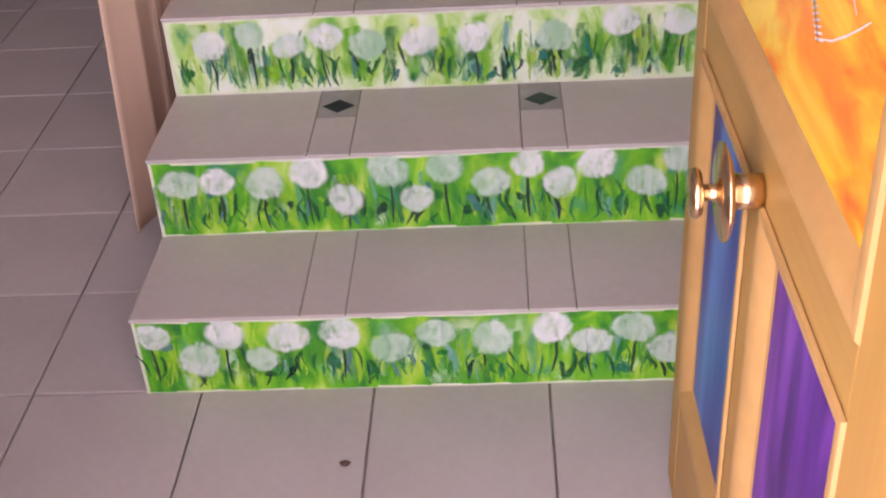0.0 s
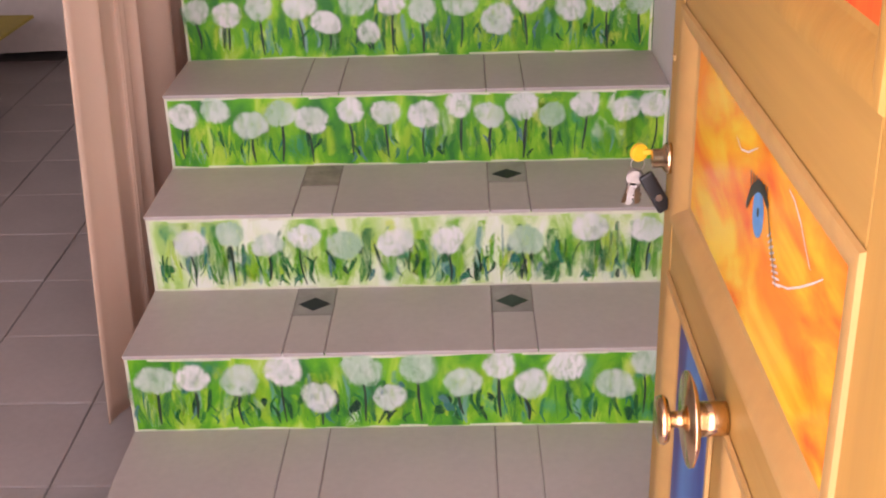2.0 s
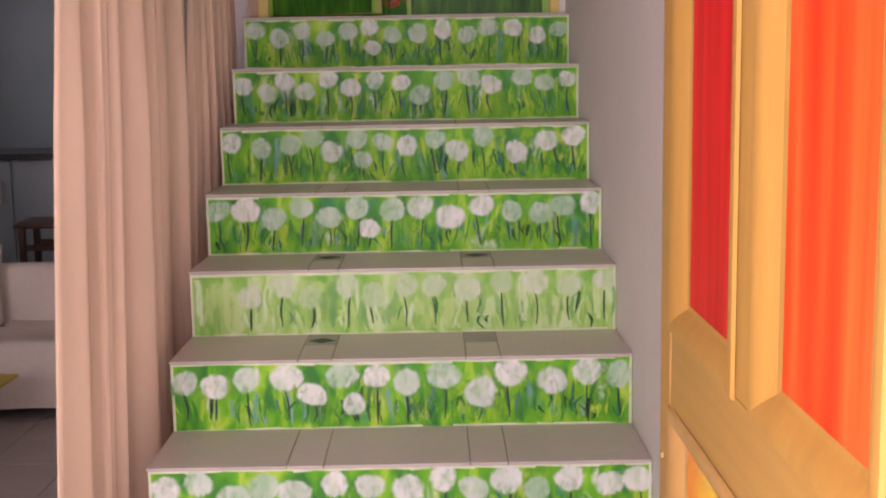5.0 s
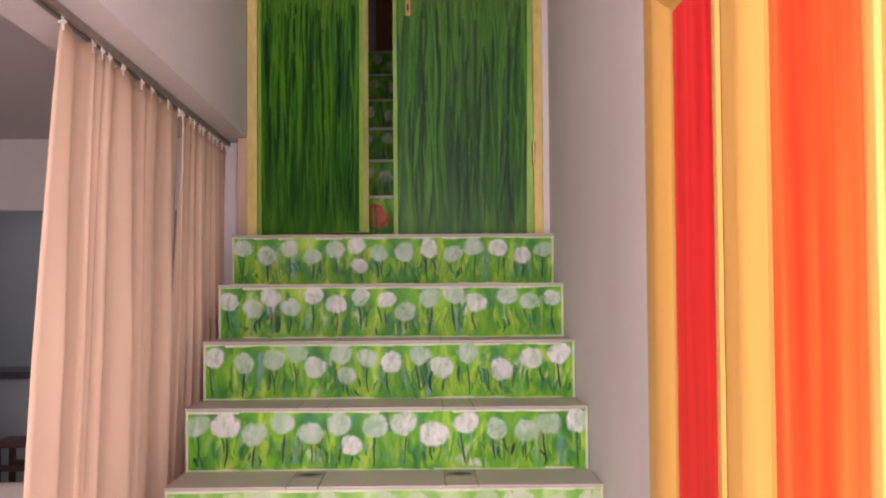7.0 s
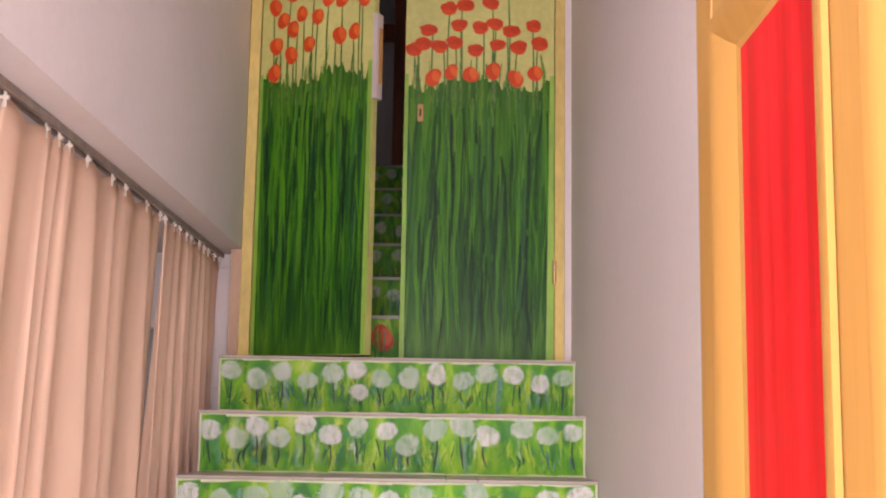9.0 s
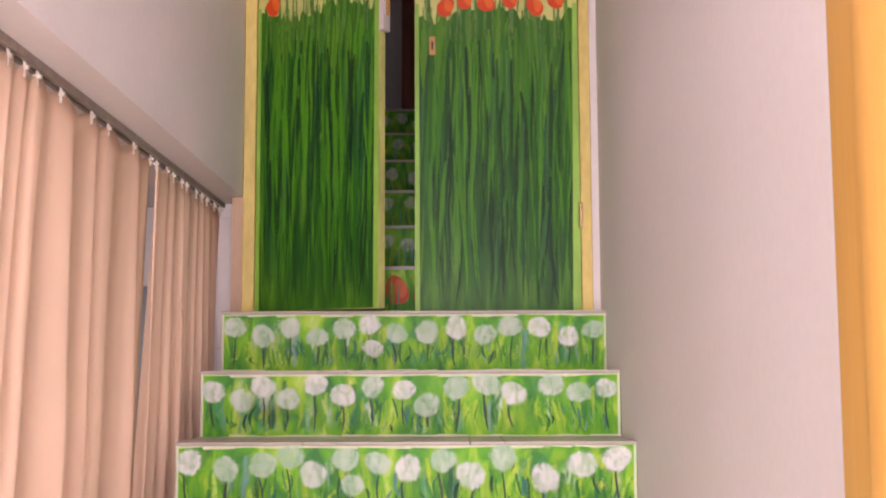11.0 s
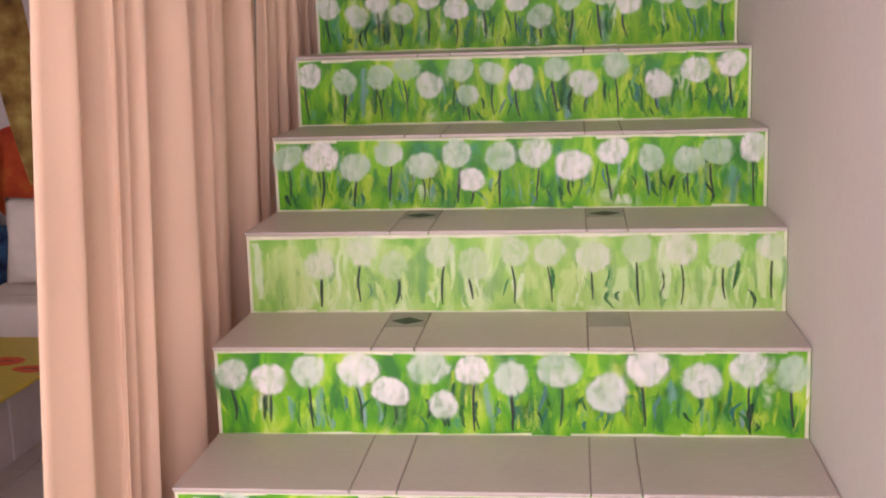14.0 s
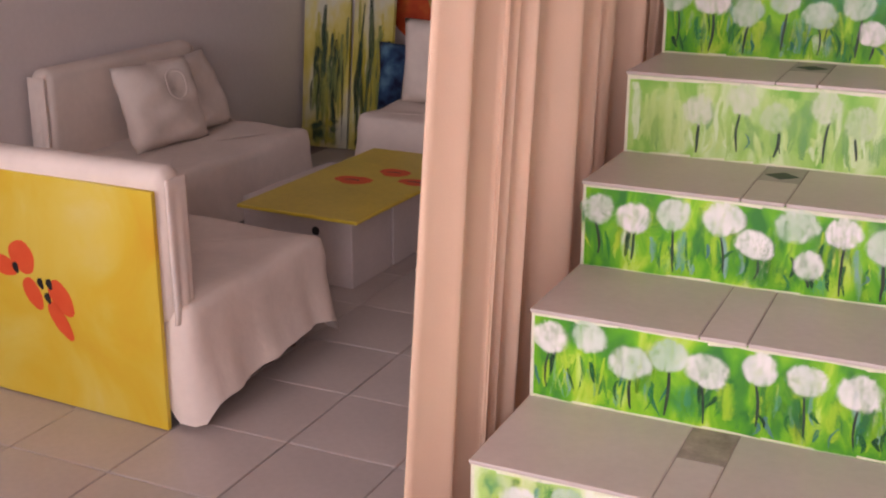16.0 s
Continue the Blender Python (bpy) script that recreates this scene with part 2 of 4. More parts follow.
M_GRASS_D = brush_material("deep_grass_strokes", [(0.0, (0.006, 0.05, 0.018)), (0.5, (0.014, 0.09, 0.020)), (1.0, (0.030, 0.14, 0.014))], 0.9, 0.55, 0.7, (40, 40, 4), 0.5)
M_GRASS_Y = ramp_material("lively_grass_ground", [(0.3, (0.014, 0.085, 0.012)), (0.5, (0.036, 0.15, 0.011)), (0.68, (0.085, 0.25, 0.018))], 0.45, "noise", 5, (5, 5, 0.6), 0.2, 5)
M_ACCENT = brush_material("dark_green_accents", [(0.0, (0.006, 0.035, 0.02)), (0.35, (0.012, 0.11, 0.03)), (0.6, (0.02, 0.20, 0.03)), (0.8, (0.02, 0.17, 0.12)), (1.0, (0.10, 0.22, 0.24))], 0.35, 0.75, 0.6, (70, 70, 20), 0.3)
M_EDGE = material("cream_edge_paint", (0.72, 0.74, 0.56), 0.6, 0.08, 14, 80, 0.1)
M_LIME = material("lime_edge_paint", (0.30, 0.55, 0.08), 0.5, 0.15, 6, 60, 0.1, stretch=(1, 1, 0.3))
M_SKYP = material("pale_yellow_paint", (0.62, 0.63, 0.22), 0.55, 0.1, 5, 50, 0.1)
M_TULIP = ramp_material("red_tulip_paint", [(0.0, (0.50, 0.04, 0.012)), (0.6, (0.68, 0.075, 0.015)), (1.0, (0.82, 0.17, 0.03))], 0.45, "island", 24, (1, 1, 1), 0.3, mixnoise=0.35)
M_YEL = material("yellow_frame_paint", (0.78, 0.62, 0.20), 0.55, 0.12, 5, 60, 0.15, stretch=(1, 1, 0.4))


# ---- building helpers ----
def thing(name, m, label, category, group="", kind=""):
    ob = new(name)
    ob.empty_display_size = 0.1
    ob.matrix_world = m
    return tagged(ob, label, category, group, kind)


def link_mesh(name, bm, mat, smooth=False):
    me = bpy.data.meshes.new(name)
    bm.normal_update()
    bm.to_mesh(me)
    bm.free()
    for mm in (mat if isinstance(mat, (list, tuple)) else [mat]):
        me.materials.append(mm)
    if smooth:
        for p in me.polygons:
            p.use_smooth = True
    return me


def part(name, bm, mat, parent, label="", smooth=False):
    ob = new(name, link_mesh(name, bm, mat, smooth))
    ob.parent = parent
    if label:
        tagged(ob, label)
    return ob


def piece(name, me, parent, m):
    ob = new(name, me)
    ob.parent = parent
    ob.matrix_basis = m
    return ob


def structure(name, bm, mat, label, category, smooth=False):
    ob = new(name, link_mesh(name, bm, mat, smooth))
    return tagged(ob, label, category, kind="structure")


def box(bm, x0, x1, y0, y1, z0, z1, bevel=0.0, seg=2):
    r = bmesh.ops.create_cube(bm, size=1, matrix=Matrix.LocRotScale(((x0 + x1) / 2, (y0 + y1) / 2, (z0 + z1) / 2), None, (x1 - x0, y1 - y0, z1 - z0)))
    if bevel:
        vs = set(r["verts"])
        es = [e for e in bm.edges if e.verts[0] in vs and e.verts[1] in vs]
        bmesh.ops.bevel(bm, geom=es, offset=bevel, segments=seg, affect='EDGES', profile=0.5)
    return bm


def boxed(*a, **k):
    return box(bmesh.new(), *a, **k)


def lathe(bm, prof, m, n=20):
    """Turns a profile of (radius, height) about the local z axis of m."""
    rings = []
    for r, h in prof:
        rings.append([bm.verts.new(m @ Vector((r * math.cos(2 * math.pi * k / n), r * math.sin(2 * math.pi * k / n), h))) for k in range(n)])
    for a, b in zip(rings, rings[1:]):
        for k in range(n):
            bm.faces.new((a[k], a[(k + 1) % n], b[(k + 1) % n], b[k]))
    bm.faces.new(rings[-1])
    bm.faces.new(list(reversed(rings[0])))
    return bm


class Brush:
    """Paint marks laid one over another on a vertical plane: local x across, z up, y towards the back."""

    def __init__(self, seed, depth=0.0006, step=0.00002):
        self.v, self.f, self.uv, self.rng, self.y, self.step = [], [], [], random.Random(seed), depth, step

    def poly(self, pts):
        self.y += self.step
        k = len(self.v)
        self.v += [(x, -self.y, z) for x, z in pts]
        self.uv += [(0.5, 0.5)] * len(pts)
        self.f.append(list(range(k, k + len(pts))))

    def blob(self, x, z, rx, rz, n=18, rough=0.06, turn=0.0):
        ph = self.rng.uniform(0, 6.28)
        c, s = math.cos(turn), math.sin(turn)
        pts = []
        for k in range(n):
            a = 2 * math.pi * k / n
            q = 1 + rough * math.sin(2 * a + ph) + rough * 0.7 * math.sin(3 * a + 2 * ph) + self.rng.uniform(-rough, rough) * 0.4
            u, w = rx * q * math.cos(a), rz * q * math.sin(a)
            pts.append((x + c * u - s * w, z + s * u + c * w))
        # a fan: the first coordinate tells how near the rim a point lies
        self.y += self.step
        k = len(self.v)
        self.v += [(x, -self.y, z)] + [(p, -self.y, q) for p, q in pts]
        self.uv += [(0.5, 0.0)] + [(1.0, i / n) for i in range(n)]
        self.f += [[k, k + 1 + i, k + 1 + (i + 1) % n] for i in range(n)]

    def stroke(self, x, z0, z1, w, lean=0.0, curve=0.0, n=5, tip=0.15):
        self.y += self.step
        k = len(self.v)
        for i in range(n + 1):
            t = i / n
            cx = x + lean * t + curve * math.sin(math.pi * t) + self.rng.uniform(-0.12, 0.12) * w
            hw = w / 2 * (tip + (1 - tip) * math.sin(math.pi * min(1, 0.15 + 0.85 * (1 - t))))
            z = z0 + (z1 - z0) * t
            self.v += [(cx - hw, -self.y, z), (cx + hw, -self.y, z)]
            self.uv += [(0.0, t), (1.0, t)]
        for i in range(n):
            a = k + 2 * i
            self.f.append([a, a + 1, a + 3, a + 2])

    def line(self, pts, w):
        """A thin tapering mark along a few points."""
        self.y += self.step
        k, n = len(self.v), len(pts)
        for i, (x, z) in enumerate(pts):
            (xa, za), (xb, zb) = pts[max(0, i - 1)], pts[min(n - 1, i + 1)]
            ln = math.hypot(xb - xa, zb - za)
            hw = w / 2 * (0.35 + 0.65 * math.sin(math.pi * (i + 0.5) / n))
            dx, dz = -(zb - za) / ln * hw, (xb - xa) / ln * hw
            self.v += [(x + dx, -self.y, z + dz), (x - dx, -self.y, z - dz)]
            self.uv += [(0.0, i / n), (1.0, i / n)]
        self.f += [[k + 2 * i, k + 2 * i + 1, k + 2 * i + 3, k + 2 * i + 2] for i in range(n - 1)]

    def mesh(self, name, mat):
        me = bpy.data.meshes.new(name)
        me.from_pydata(self.v, [], self.f)
        layer = me.uv_layers.new(name="brush")
        for lp in me.loops:
            layer.data[lp.index].uv = self.uv[lp.vertex_index]
        me.materials.append(mat)
        return me

    def part(self, name, mat, parent, label=""):
        ob = new(name, self.mesh(name, mat))
        ob.parent = parent
        if label:
            tagged(ob, label)
        return ob


# ---- the setting ----
W, GO, RI = 1.155, 0.28, 0.18   # stair width, going, rise
XL, YF, YB = -2.75, -1.25, 4.85  # room: side wall, front wall, back wall
HC = 2.46                        # room ceiling
XR = W


def wall_with_hole(name, axis, at, thick, a0, a1, z0, z1, holes, label, mat=None):
    """A wall across one axis with rectangular openings, built of butted blocks."""
    bm = bmesh.new()
    cuts = sorted({a0, a1, *[h[0] for h in holes], *[h[1] for h in holes]})
    for p, q in zip(cuts, cuts[1:]):
        spans = [(z0, z1)]
        for h0, h1, lo, hi in holes:
            if h0 <= p and q <= h1:
                spans = [(z0, lo), (hi, z1)]
        for s, e in spans:
            if e - s > 0.001:
                if axis == "y":
                    box(bm, p, q, at, at + thick, s, e)
                else:
                    box(bm, at, at + thick, p, q, s, e)
    bmesh.ops.remove_doubles(bm, verts=bm.verts, dist=0.0005)
    return structure(name, bm, mat or M_WALL, label, "wall")


wall_with_hole("wall_east", "x", XR, 0.2, YF - 0.2, 7.2, 0, 4.3, [], "white painted plaster wall beside the stairs")
wall_with_hole("wall_south", "y", YF - 0.2, 0.2, XL - 0.2, XR, 0, 4.3, [(0.08, 1.09, 0.0, 3.2), (-2.35, -0.5, 0.9, 2.1)], "white front wall with entrance opening and window")
wall_with_hole("wall_west", "x", XL - 0.2, 0.2, YF, 7.2, 0, 2.9, [(5.25, 6.55, 1.2, 2.1)], "white painted plaster living room wall")
wall_with_hole("wall_north", "y", YB, 0.15, XL, -0.15, 0, 2.9, [(-2.15, -0.4, 0.0, 2.07)], "white wall with a wide kitchen opening")
wall_with_hole("wall_kitchen", "y", 7.2, 0.2, XL - 0.2, XR + 0.2, 0, 4.3, [], "grey kitchen end wall", M_KITCH)
wall_with_hole("wall_stair_side", "x", -0.2, 0.234, YF, 7.2, 2.17, 4.3, [], "white wall over the curtain beside the stairs")
wall_with_hole("wall_stair_rear", "x", -0.15, 0.15, 2.80, 7.2, 0, 2.168, [], "white wall closing the stairwell below the beam")
structure("ceiling", boxed(XL, -0.2, YF, 7.2, HC, HC + 0.15), M_CEIL, "white painted living room ceiling", "ceiling")
structure("ceiling_stairwell", boxed(0.035, XR, YF, 7.2, 4.1, 4.25), M_CEIL, "white painted stairwell ceiling", "ceiling")
structure("ground", boxed(-900, 900, -900, 900, -0.5, -0.205), M_GROUND, "grey concrete paving outside the entrance", "ground")

# ---- staircase ----
stairs = thing("staircase", pose(0, 0, 0), "tiled staircase with risers painted as a green dandelion meadow", "stairs", kind="structure")
bm = bmesh.new()
for k in range(10):
    y1 = GO * (k + 1) if k < 9 else 2.95
    box(bm, 0.003, W - 0.003, GO * k + 0.016, y1 + 0.014, 0, RI * (k + 1) - 0.002)
part("stair_core", bm, M_STEP, stairs)
GRID = ((0.0, 0.318), (0.320, 0.402), (0.404, 0.737), (0.739, 0.824), (0.826, W - 0.002))


def tread(k, insets):
    """One tread: three wide tiles and two narrow strips, some with a square inset at the back."""
    y0, y1, z = GO * k - 0.002, GO * (k + 1) + 0.012 if k < 9 else 2.95, RI * (k + 1)
    for i, (a, b) in enumerate(GRID):
        back = y1
        if i in (1, 3) and insets[i // 2]:
            back = y1 - 0.132
            part("inset_tile", boxed(a, b, back + 0.002, y1, z - 0.0019, z - 0.0003, bevel=0.001, seg=1), M_STAIN if insets[i // 2] == "s" else M_INSET, stairs)
            if insets[i // 2] in "bg":
                bm = bmesh.new()
                cx, cy = (a + b) / 2, back + 0.049
                vs = [(cx - 0.034, cy), (cx, cy - 0.030), (cx + 0.034, cy), (cx, cy + 0.030)]
                lo = [bm.verts.new((x, y, z - 0.004)) for x, y in vs]
                hi = [bm.verts.new((x, y, z + 0.0006)) for x, y in vs]
                bm.faces.new(hi)
                for q in range(4):
                    bm.faces.new((lo[q], lo[(q + 1) % 4], hi[(q + 1) % 4], hi[q]))
                part("diamond_inlay", bm, M_DIA_B if insets[i // 2] == "b" else M_DIA_G, stairs, "dark glazed diamond inlay")
        part("tread_tile", boxed(a, b, y0, back, z - 0.008, z, bevel=0.0025), M_TREAD, stairs)


for k, ins in enumerate(("  ", "bg", "sb", "  ", "gi", "gg", "  ", "  ", "  ", "  ")):
    tread(k, [c if c != " " else "" for c in ins])


def riser(k, blooms, seed, pale=0, blade_count=150):
    """A painted riser: ground colour, grass strokes, round blooms and dark stems. blooms: (x, height, radius) in hundredths of the riser's width."""
    z0 = RI * k
    h = RI - 0.0085
    mats = ((M_RISER, M_BLADE), (M_RISER_P, M_BLADE_P), (M_RISER_W, M_BLADE))[pale]
    base = part("riser", boxed(0.002, W - 0.002, 0.0, 0.010, 0, h), mats[0], stairs, "riser board painted with white blooms on green grass")
    base.matrix_basis = pose(0, GO * k + 0.005, z0)
    rim = Brush(seed + 7, 0.00012, 0.000001)
    x = 0.004
    while x < W - 0.05:
        w = rim.rng.uniform(0.04, 0.11)
        rim.poly([(x, 0.001), (x + w, 0.001), (x + w, rim.rng.uniform(0.001, 0.007)), (x, rim.rng.uniform(0.001, 0.007))])
        rim.poly([(x, h - 0.001), (x, h - rim.rng.uniform(0.003, 0.010)), (x + w, h - rim.rng.uniform(0.003, 0.010)), (x + w, h - 0.001)])
        x += w
    rim.poly([(0.002, 0), (0.009, 0), (0.008, h), (0.002, h)])
    rim.poly([(W - 0.010, 0), (W - 0.003, 0), (W - 0.003, h), (W - 0.009, h)])
    rim.part("painted_rim", M_EDGE, base)
    g = Brush(seed + 3, 0.00014, 0.0000005)
    for _ in range((46, 30, 34)[pale]):
        g.blob(g.rng.uniform(0.03, W - 0.03), g.rng.uniform(0.02, h - 0.02), g.rng.uniform(0.014, 0.045), g.rng.uniform(0.022, 0.065), 12, 0.12, g.rng.uniform(-0.5, 0.5))
    g.v = [(min(max(x, 0.004), W - 0.004), y, min(max(z, 0.002), h - 0.002)) for x, y, z in g.v]
    tagged(g.part("colour_wash", M_WASH if pale != 1 else M_BLADE_P, base), kind="stuff")
    g = Brush(seed, 0.00018, 0.000001)
    for _ in range(blade_count):
        x, z = g.rng.uniform(0.015, W - 0.015), g.rng.uniform(0.004, 0.05)
        g.stroke(x, z, min(h - 0.012, z + g.rng.uniform(0.03, 0.105)), g.rng.uniform(0.006, 0.026), g.rng.uniform(-0.02, 0.02), g.rng.uniform(-0.008, 0.008))
    for _ in range(38 if pale == 2 else 12):
        x, z = g.rng.uniform(0.02, W - 0.02), g.rng.uniform(0.004, 0.03)
        g.stroke(x, z, min(h - 0.008, z + g.rng.uniform(0.07, 0.14)), g.rng.uniform(0.020, 0.046), g.rng.uniform(-0.012, 0.012), g.rng.uniform(-0.006, 0.006), 6, 0.5)
    tagged(g.part("grass_strokes", mats[1], base), kind="stuff")
    g = Brush(seed + 11, 0.00034, 0.000001)
    for _ in range(70 if k < 3 else 34 if pale != 1 else 10):
        x, z = g.rng.uniform(0.015, W - 0.02), g.rng.uniform(0.006, 0.055)
        g.stroke(x, z, z + g.rng.uniform(0.018, 0.062), g.rng.uniform(0.004, 0.013), g.rng.uniform(-0.018, 0.018), g.rng.uniform(-0.010, 0.010), 5, 0.3)
    if k < 3:
        for _ in range(16):
            x, z = g.rng.uniform(0.03, W - 0.03), g.rng.uniform(0.02, 0.12)
            g.blob(x, z, g.rng.uniform(0.006, 0.016), g.rng.uniform(0.008, 0.024), 12, 0.2, g.rng.uniform(-0.6, 0.6))
    tagged(g.part("grass_strokes", M_ACCENT, base), kind="stuff")
    rng = random.Random(seed + 1)
    for q, (bx, bz, r) in enumerate(blooms):
        x, z, r = bx / 100 * W, bz / 100 * h, (0.5 * r + 1.6) / 100 * W * 1.08
        if rng.random() < 0.88:
            s = Brush(seed + 100 + q, 0.00042 + 0.000004 * q, 0.000001)
            s.stroke(x + rng.uniform(-0.006, 0.006), rng.uniform(0.008, 0.030), z - r * 0.8, rng.uniform(0.004, 0.0075), rng.uniform(-0.012, 0.010), rng.uniform(-0.005, 0.005), tip=0.5)
            s.part("stem", M_STEM, base)
        f = Brush(seed + 200 + q, 0.00052 + 0.00001 * q, 0.000001)
        f.blob(x, min(z, h - r * 0.75), r * rng.uniform(0.96, 1.12), r * rng.uniform(0.86, 1.04), 26, 0.05, rng.uniform(-0.4, 0.4))
        f.part("bloom", M_BLOOM_P if pale == 1 else M_BLOOM, base)


riser(0, ((3.2, 78, 2.8), (10.3, 46, 3.8), (15, 80, 3.2), (20.5, 45, 2.8), (25, 74, 3.4), (33.6, 77, 3.8), (41.7, 56, 3.4), (49, 74, 3.3), (58, 65, 3.9), (67.4, 78, 3.4), (73.9, 58, 3), (80.5, 75, 3.4), (86, 46, 3.2), (92, 72, 3.2), (97.5, 58, 2.6)), 110, 0)
riser(1, ((5, 70, 3.4), (11.5, 72, 3), (19.7, 68, 3.4), (27.5, 83, 3.5), (33.3, 44, 3.3), (41, 82, 4.2), (45.6, 42, 2.4), (50.8, 84, 3.6), (58.4, 60, 3.4), (64.8, 85, 3), (70.2, 57, 3), (76.3, 85, 3.8), (84.8, 55, 3.4), (90, 84, 2.6), (96.5, 66, 3)), 120, 0)
riser(2, ((7.9, 66, 3), (15.5, 78, 2.8), (22.4, 62, 2.8), (29.3, 72, 2.8), (36.7, 60, 3.6), (46.2, 62, 3.6), (56, 64, 3), (70.5, 62, 3.4), (82.4, 78, 3.2), (92.9, 74, 3)), 130, 2)
riser(3, ((3.5, 74, 3), (10, 82, 3), (17, 60, 3.6), (23, 76, 3), (29, 66, 3.2), (37, 78, 2.8), (44, 74, 2.8), (51.5, 70, 2.8), (58.5, 84, 2.6), (64.5, 68, 2.6), (71, 80, 2.8), (77, 66, 2.6), (83.5, 80, 2.8), (91.5, 72, 2.8), (97, 78, 2.8)), 140, 0)
riser(4, ((3, 72, 2.6), (9.5, 66, 3.2), (16.5, 76, 3), (25, 78, 3.8), (30.5, 52, 2.8), (37, 80, 3.6), (39.5, 36, 2), (44.5, 78, 2.8), (51, 68, 3.2), (59, 78, 3.8), (67, 52, 3.6), (73.5, 80, 3.8), (82.5, 66, 3.6), (90, 80, 3.2), (97, 74, 2.8)), 150, 0)
riser(5, ((14, 62, 3), (22, 80, 3), (28, 60, 3), (37, 78, 3), (43, 62, 3), (50.5, 78, 3.2), (57, 76, 3), (65, 70, 3), (73, 80, 2.8), (81, 78, 2.8), (89, 72, 2.8), (97, 80, 2.6)), 160, 1)
riser(6, ((3, 76, 3), (10, 76, 3.6), (17, 62, 3), (24, 80, 2.8), (31, 62, 3), (38, 78, 3.2), (41, 42, 2.4), (47, 74, 3.4), (54, 78, 3.6), (61.5, 60, 3.8), (69.5, 78, 3), (77, 68, 2.8), (84.5, 64, 2.6), (90, 76, 3), (97, 80, 3)), 170, 0)
riser(7, ((3, 76, 2.8), (11, 66, 2.6), (19, 72, 2.8), (25, 84, 2.8), (30, 58, 2.6), (37, 80, 2.8), (38.5, 42, 2.2), (44, 74, 2.8), (50.5, 66, 3), (58, 78, 2.8), (64, 56, 2.8), (71, 82, 2.8), (80, 52, 3.2), (88, 72, 3.6), (95.5, 80, 3)), 180, 0)
riser(8, ((3, 72, 2.6), (10, 58, 2.8), (15, 80, 2.6), (21, 60, 2.6), (27.5, 82, 2.8), (34, 66, 2.6), (41, 80, 2.6), (48.5, 74, 2.4), (54, 50, 2.8), (61, 78, 2.8), (68, 84, 2.8), (74.5, 68, 3), (83.5, 82, 3), (90, 70, 2.6), (96.5, 76, 2.4)), 190, 0)
riser(9, ((3.5, 78, 2.8), (11, 62, 3), (18, 76, 2.6), (25, 60, 2.6), (32, 74, 2.8), (38.5, 82, 2.6), (39.5, 40, 2.2), (45.5, 66, 2.8), (53.5, 68, 2.8), (61, 76, 3), (68.5, 64, 2.8), (75, 78, 2.8), (82.5, 76, 2.6), (90, 60, 2.8), (96.5, 72, 2.4)), 200, 0)
# ---- floor tiles come last; screed below them ----
structure("floor", boxed(XL, XR, YF - 0.2, 7.2, -0.2, -0.012), M_GROUT, "grout bed under large pale floor tiles", "floor")

# ---- entrance door, standing open ----
M_PURPLE = ramp_material("violet_panel_paint", [(0.3, (0.04, 0.005, 0.12)), (0.5, (0.11, 0.015, 0.27)), (0.66, (0.20, 0.05, 0.40)), (0.76, (0.48, 0.32, 0.64))], 0.4, "noise", 9, (3, 3, 0.5), 0.3, 5)
M_BLUE = ramp_material("blue_panel_paint", [(0.3, (0.02, 0.012, 0.11)), (0.5, (0.025, 0.045, 0.26)), (0.7, (0.08, 0.22, 0.55))], 0.4, "noise", 5, (2, 2, 0.2), 0.25, 4)
M_CRIMSON = ramp_material("crimson_panel_paint", [(0.3, (0.38, 0.002, 0.006)), (0.5, (0.58, 0.003, 0.007)), (0.68, (0.70, 0.012, 0.022)), (0.8, (0.76, 0.05, 0.08))], 0.5, "noise", 9, (4, 4, 0.2), 0.25, 6)
M_SCARLET = ramp_material("orange_red_panel_paint", [(0.3, (0.58, 0.03, 0.006)), (0.5, (0.68, 0.065, 0.010)), (0.75, (0.76, 0.15, 0.03))], 0.5, "noise", 9, (3, 3, 0.15), 0.25, 5)
M_FLAME = ramp_material("flame_panel_paint", [(0.30, (0.78, 0.10, 0.005)), (0.44, (0.86, 0.25, 0.008)), (0.55, (0.90, 0.42, 0.015)), (0.68, (0.92, 0.60, 0.04))], 0.25, "noise", 5.5, (1, 1.0, 2.4), 0.15, 4, distort=0.8)
M_WHITEP = material("white_paint_marks", (0.80, 0.66, 0.60), 0.5, 0.1, 30, 90, 0.1)
M_IRIS = material("light_blue_paint", (0.12, 0.34, 0.72), 0.4, 0.15, 40, 90, 0.05)
M_ORJAMB = material("orange_jamb_paint", (0.80, 0.25, 0.01), 0.5, 0.1, 6, 60, 0.1)

DW, DH, DT = 0.90, 2.03, 0.045   # leaf: local x runs from the lock edge to the hinge, face towards -y


def moulding(bm, x0, x1, z0, z1, w=0.065, wz=0.045, rise=0.0045):
    """A raised rounded frame round a panel, mitred at the corners."""
    prof = [(0.0, 0.0)] + [(0.06 + 0.72 * k / 9, rise * math.sin(math.pi * (0.30 + 0.55 * k / 9)) - 0.011 * (k / 9) ** 2) for k in range(10)] + [(0.82, -0.0105), (1.0, -0.0125)]
    rings = []
    for d, h in prof:
        rings.append([bm.verts.new((x, -h, z)) for x, z in ((x0 + d * w, z0 + d * wz), (x1 - d * w, z0 + d * wz), (x1 - d * w, z1 - d * wz), (x0 + d * w, z1 - d * wz))])
    for a, b in zip(rings, rings[1:]):
        for k in range(4):
            bm.faces.new((a[k], a[(k + 1) % 4], b[(k + 1) % 4], b[k]))
    return bm


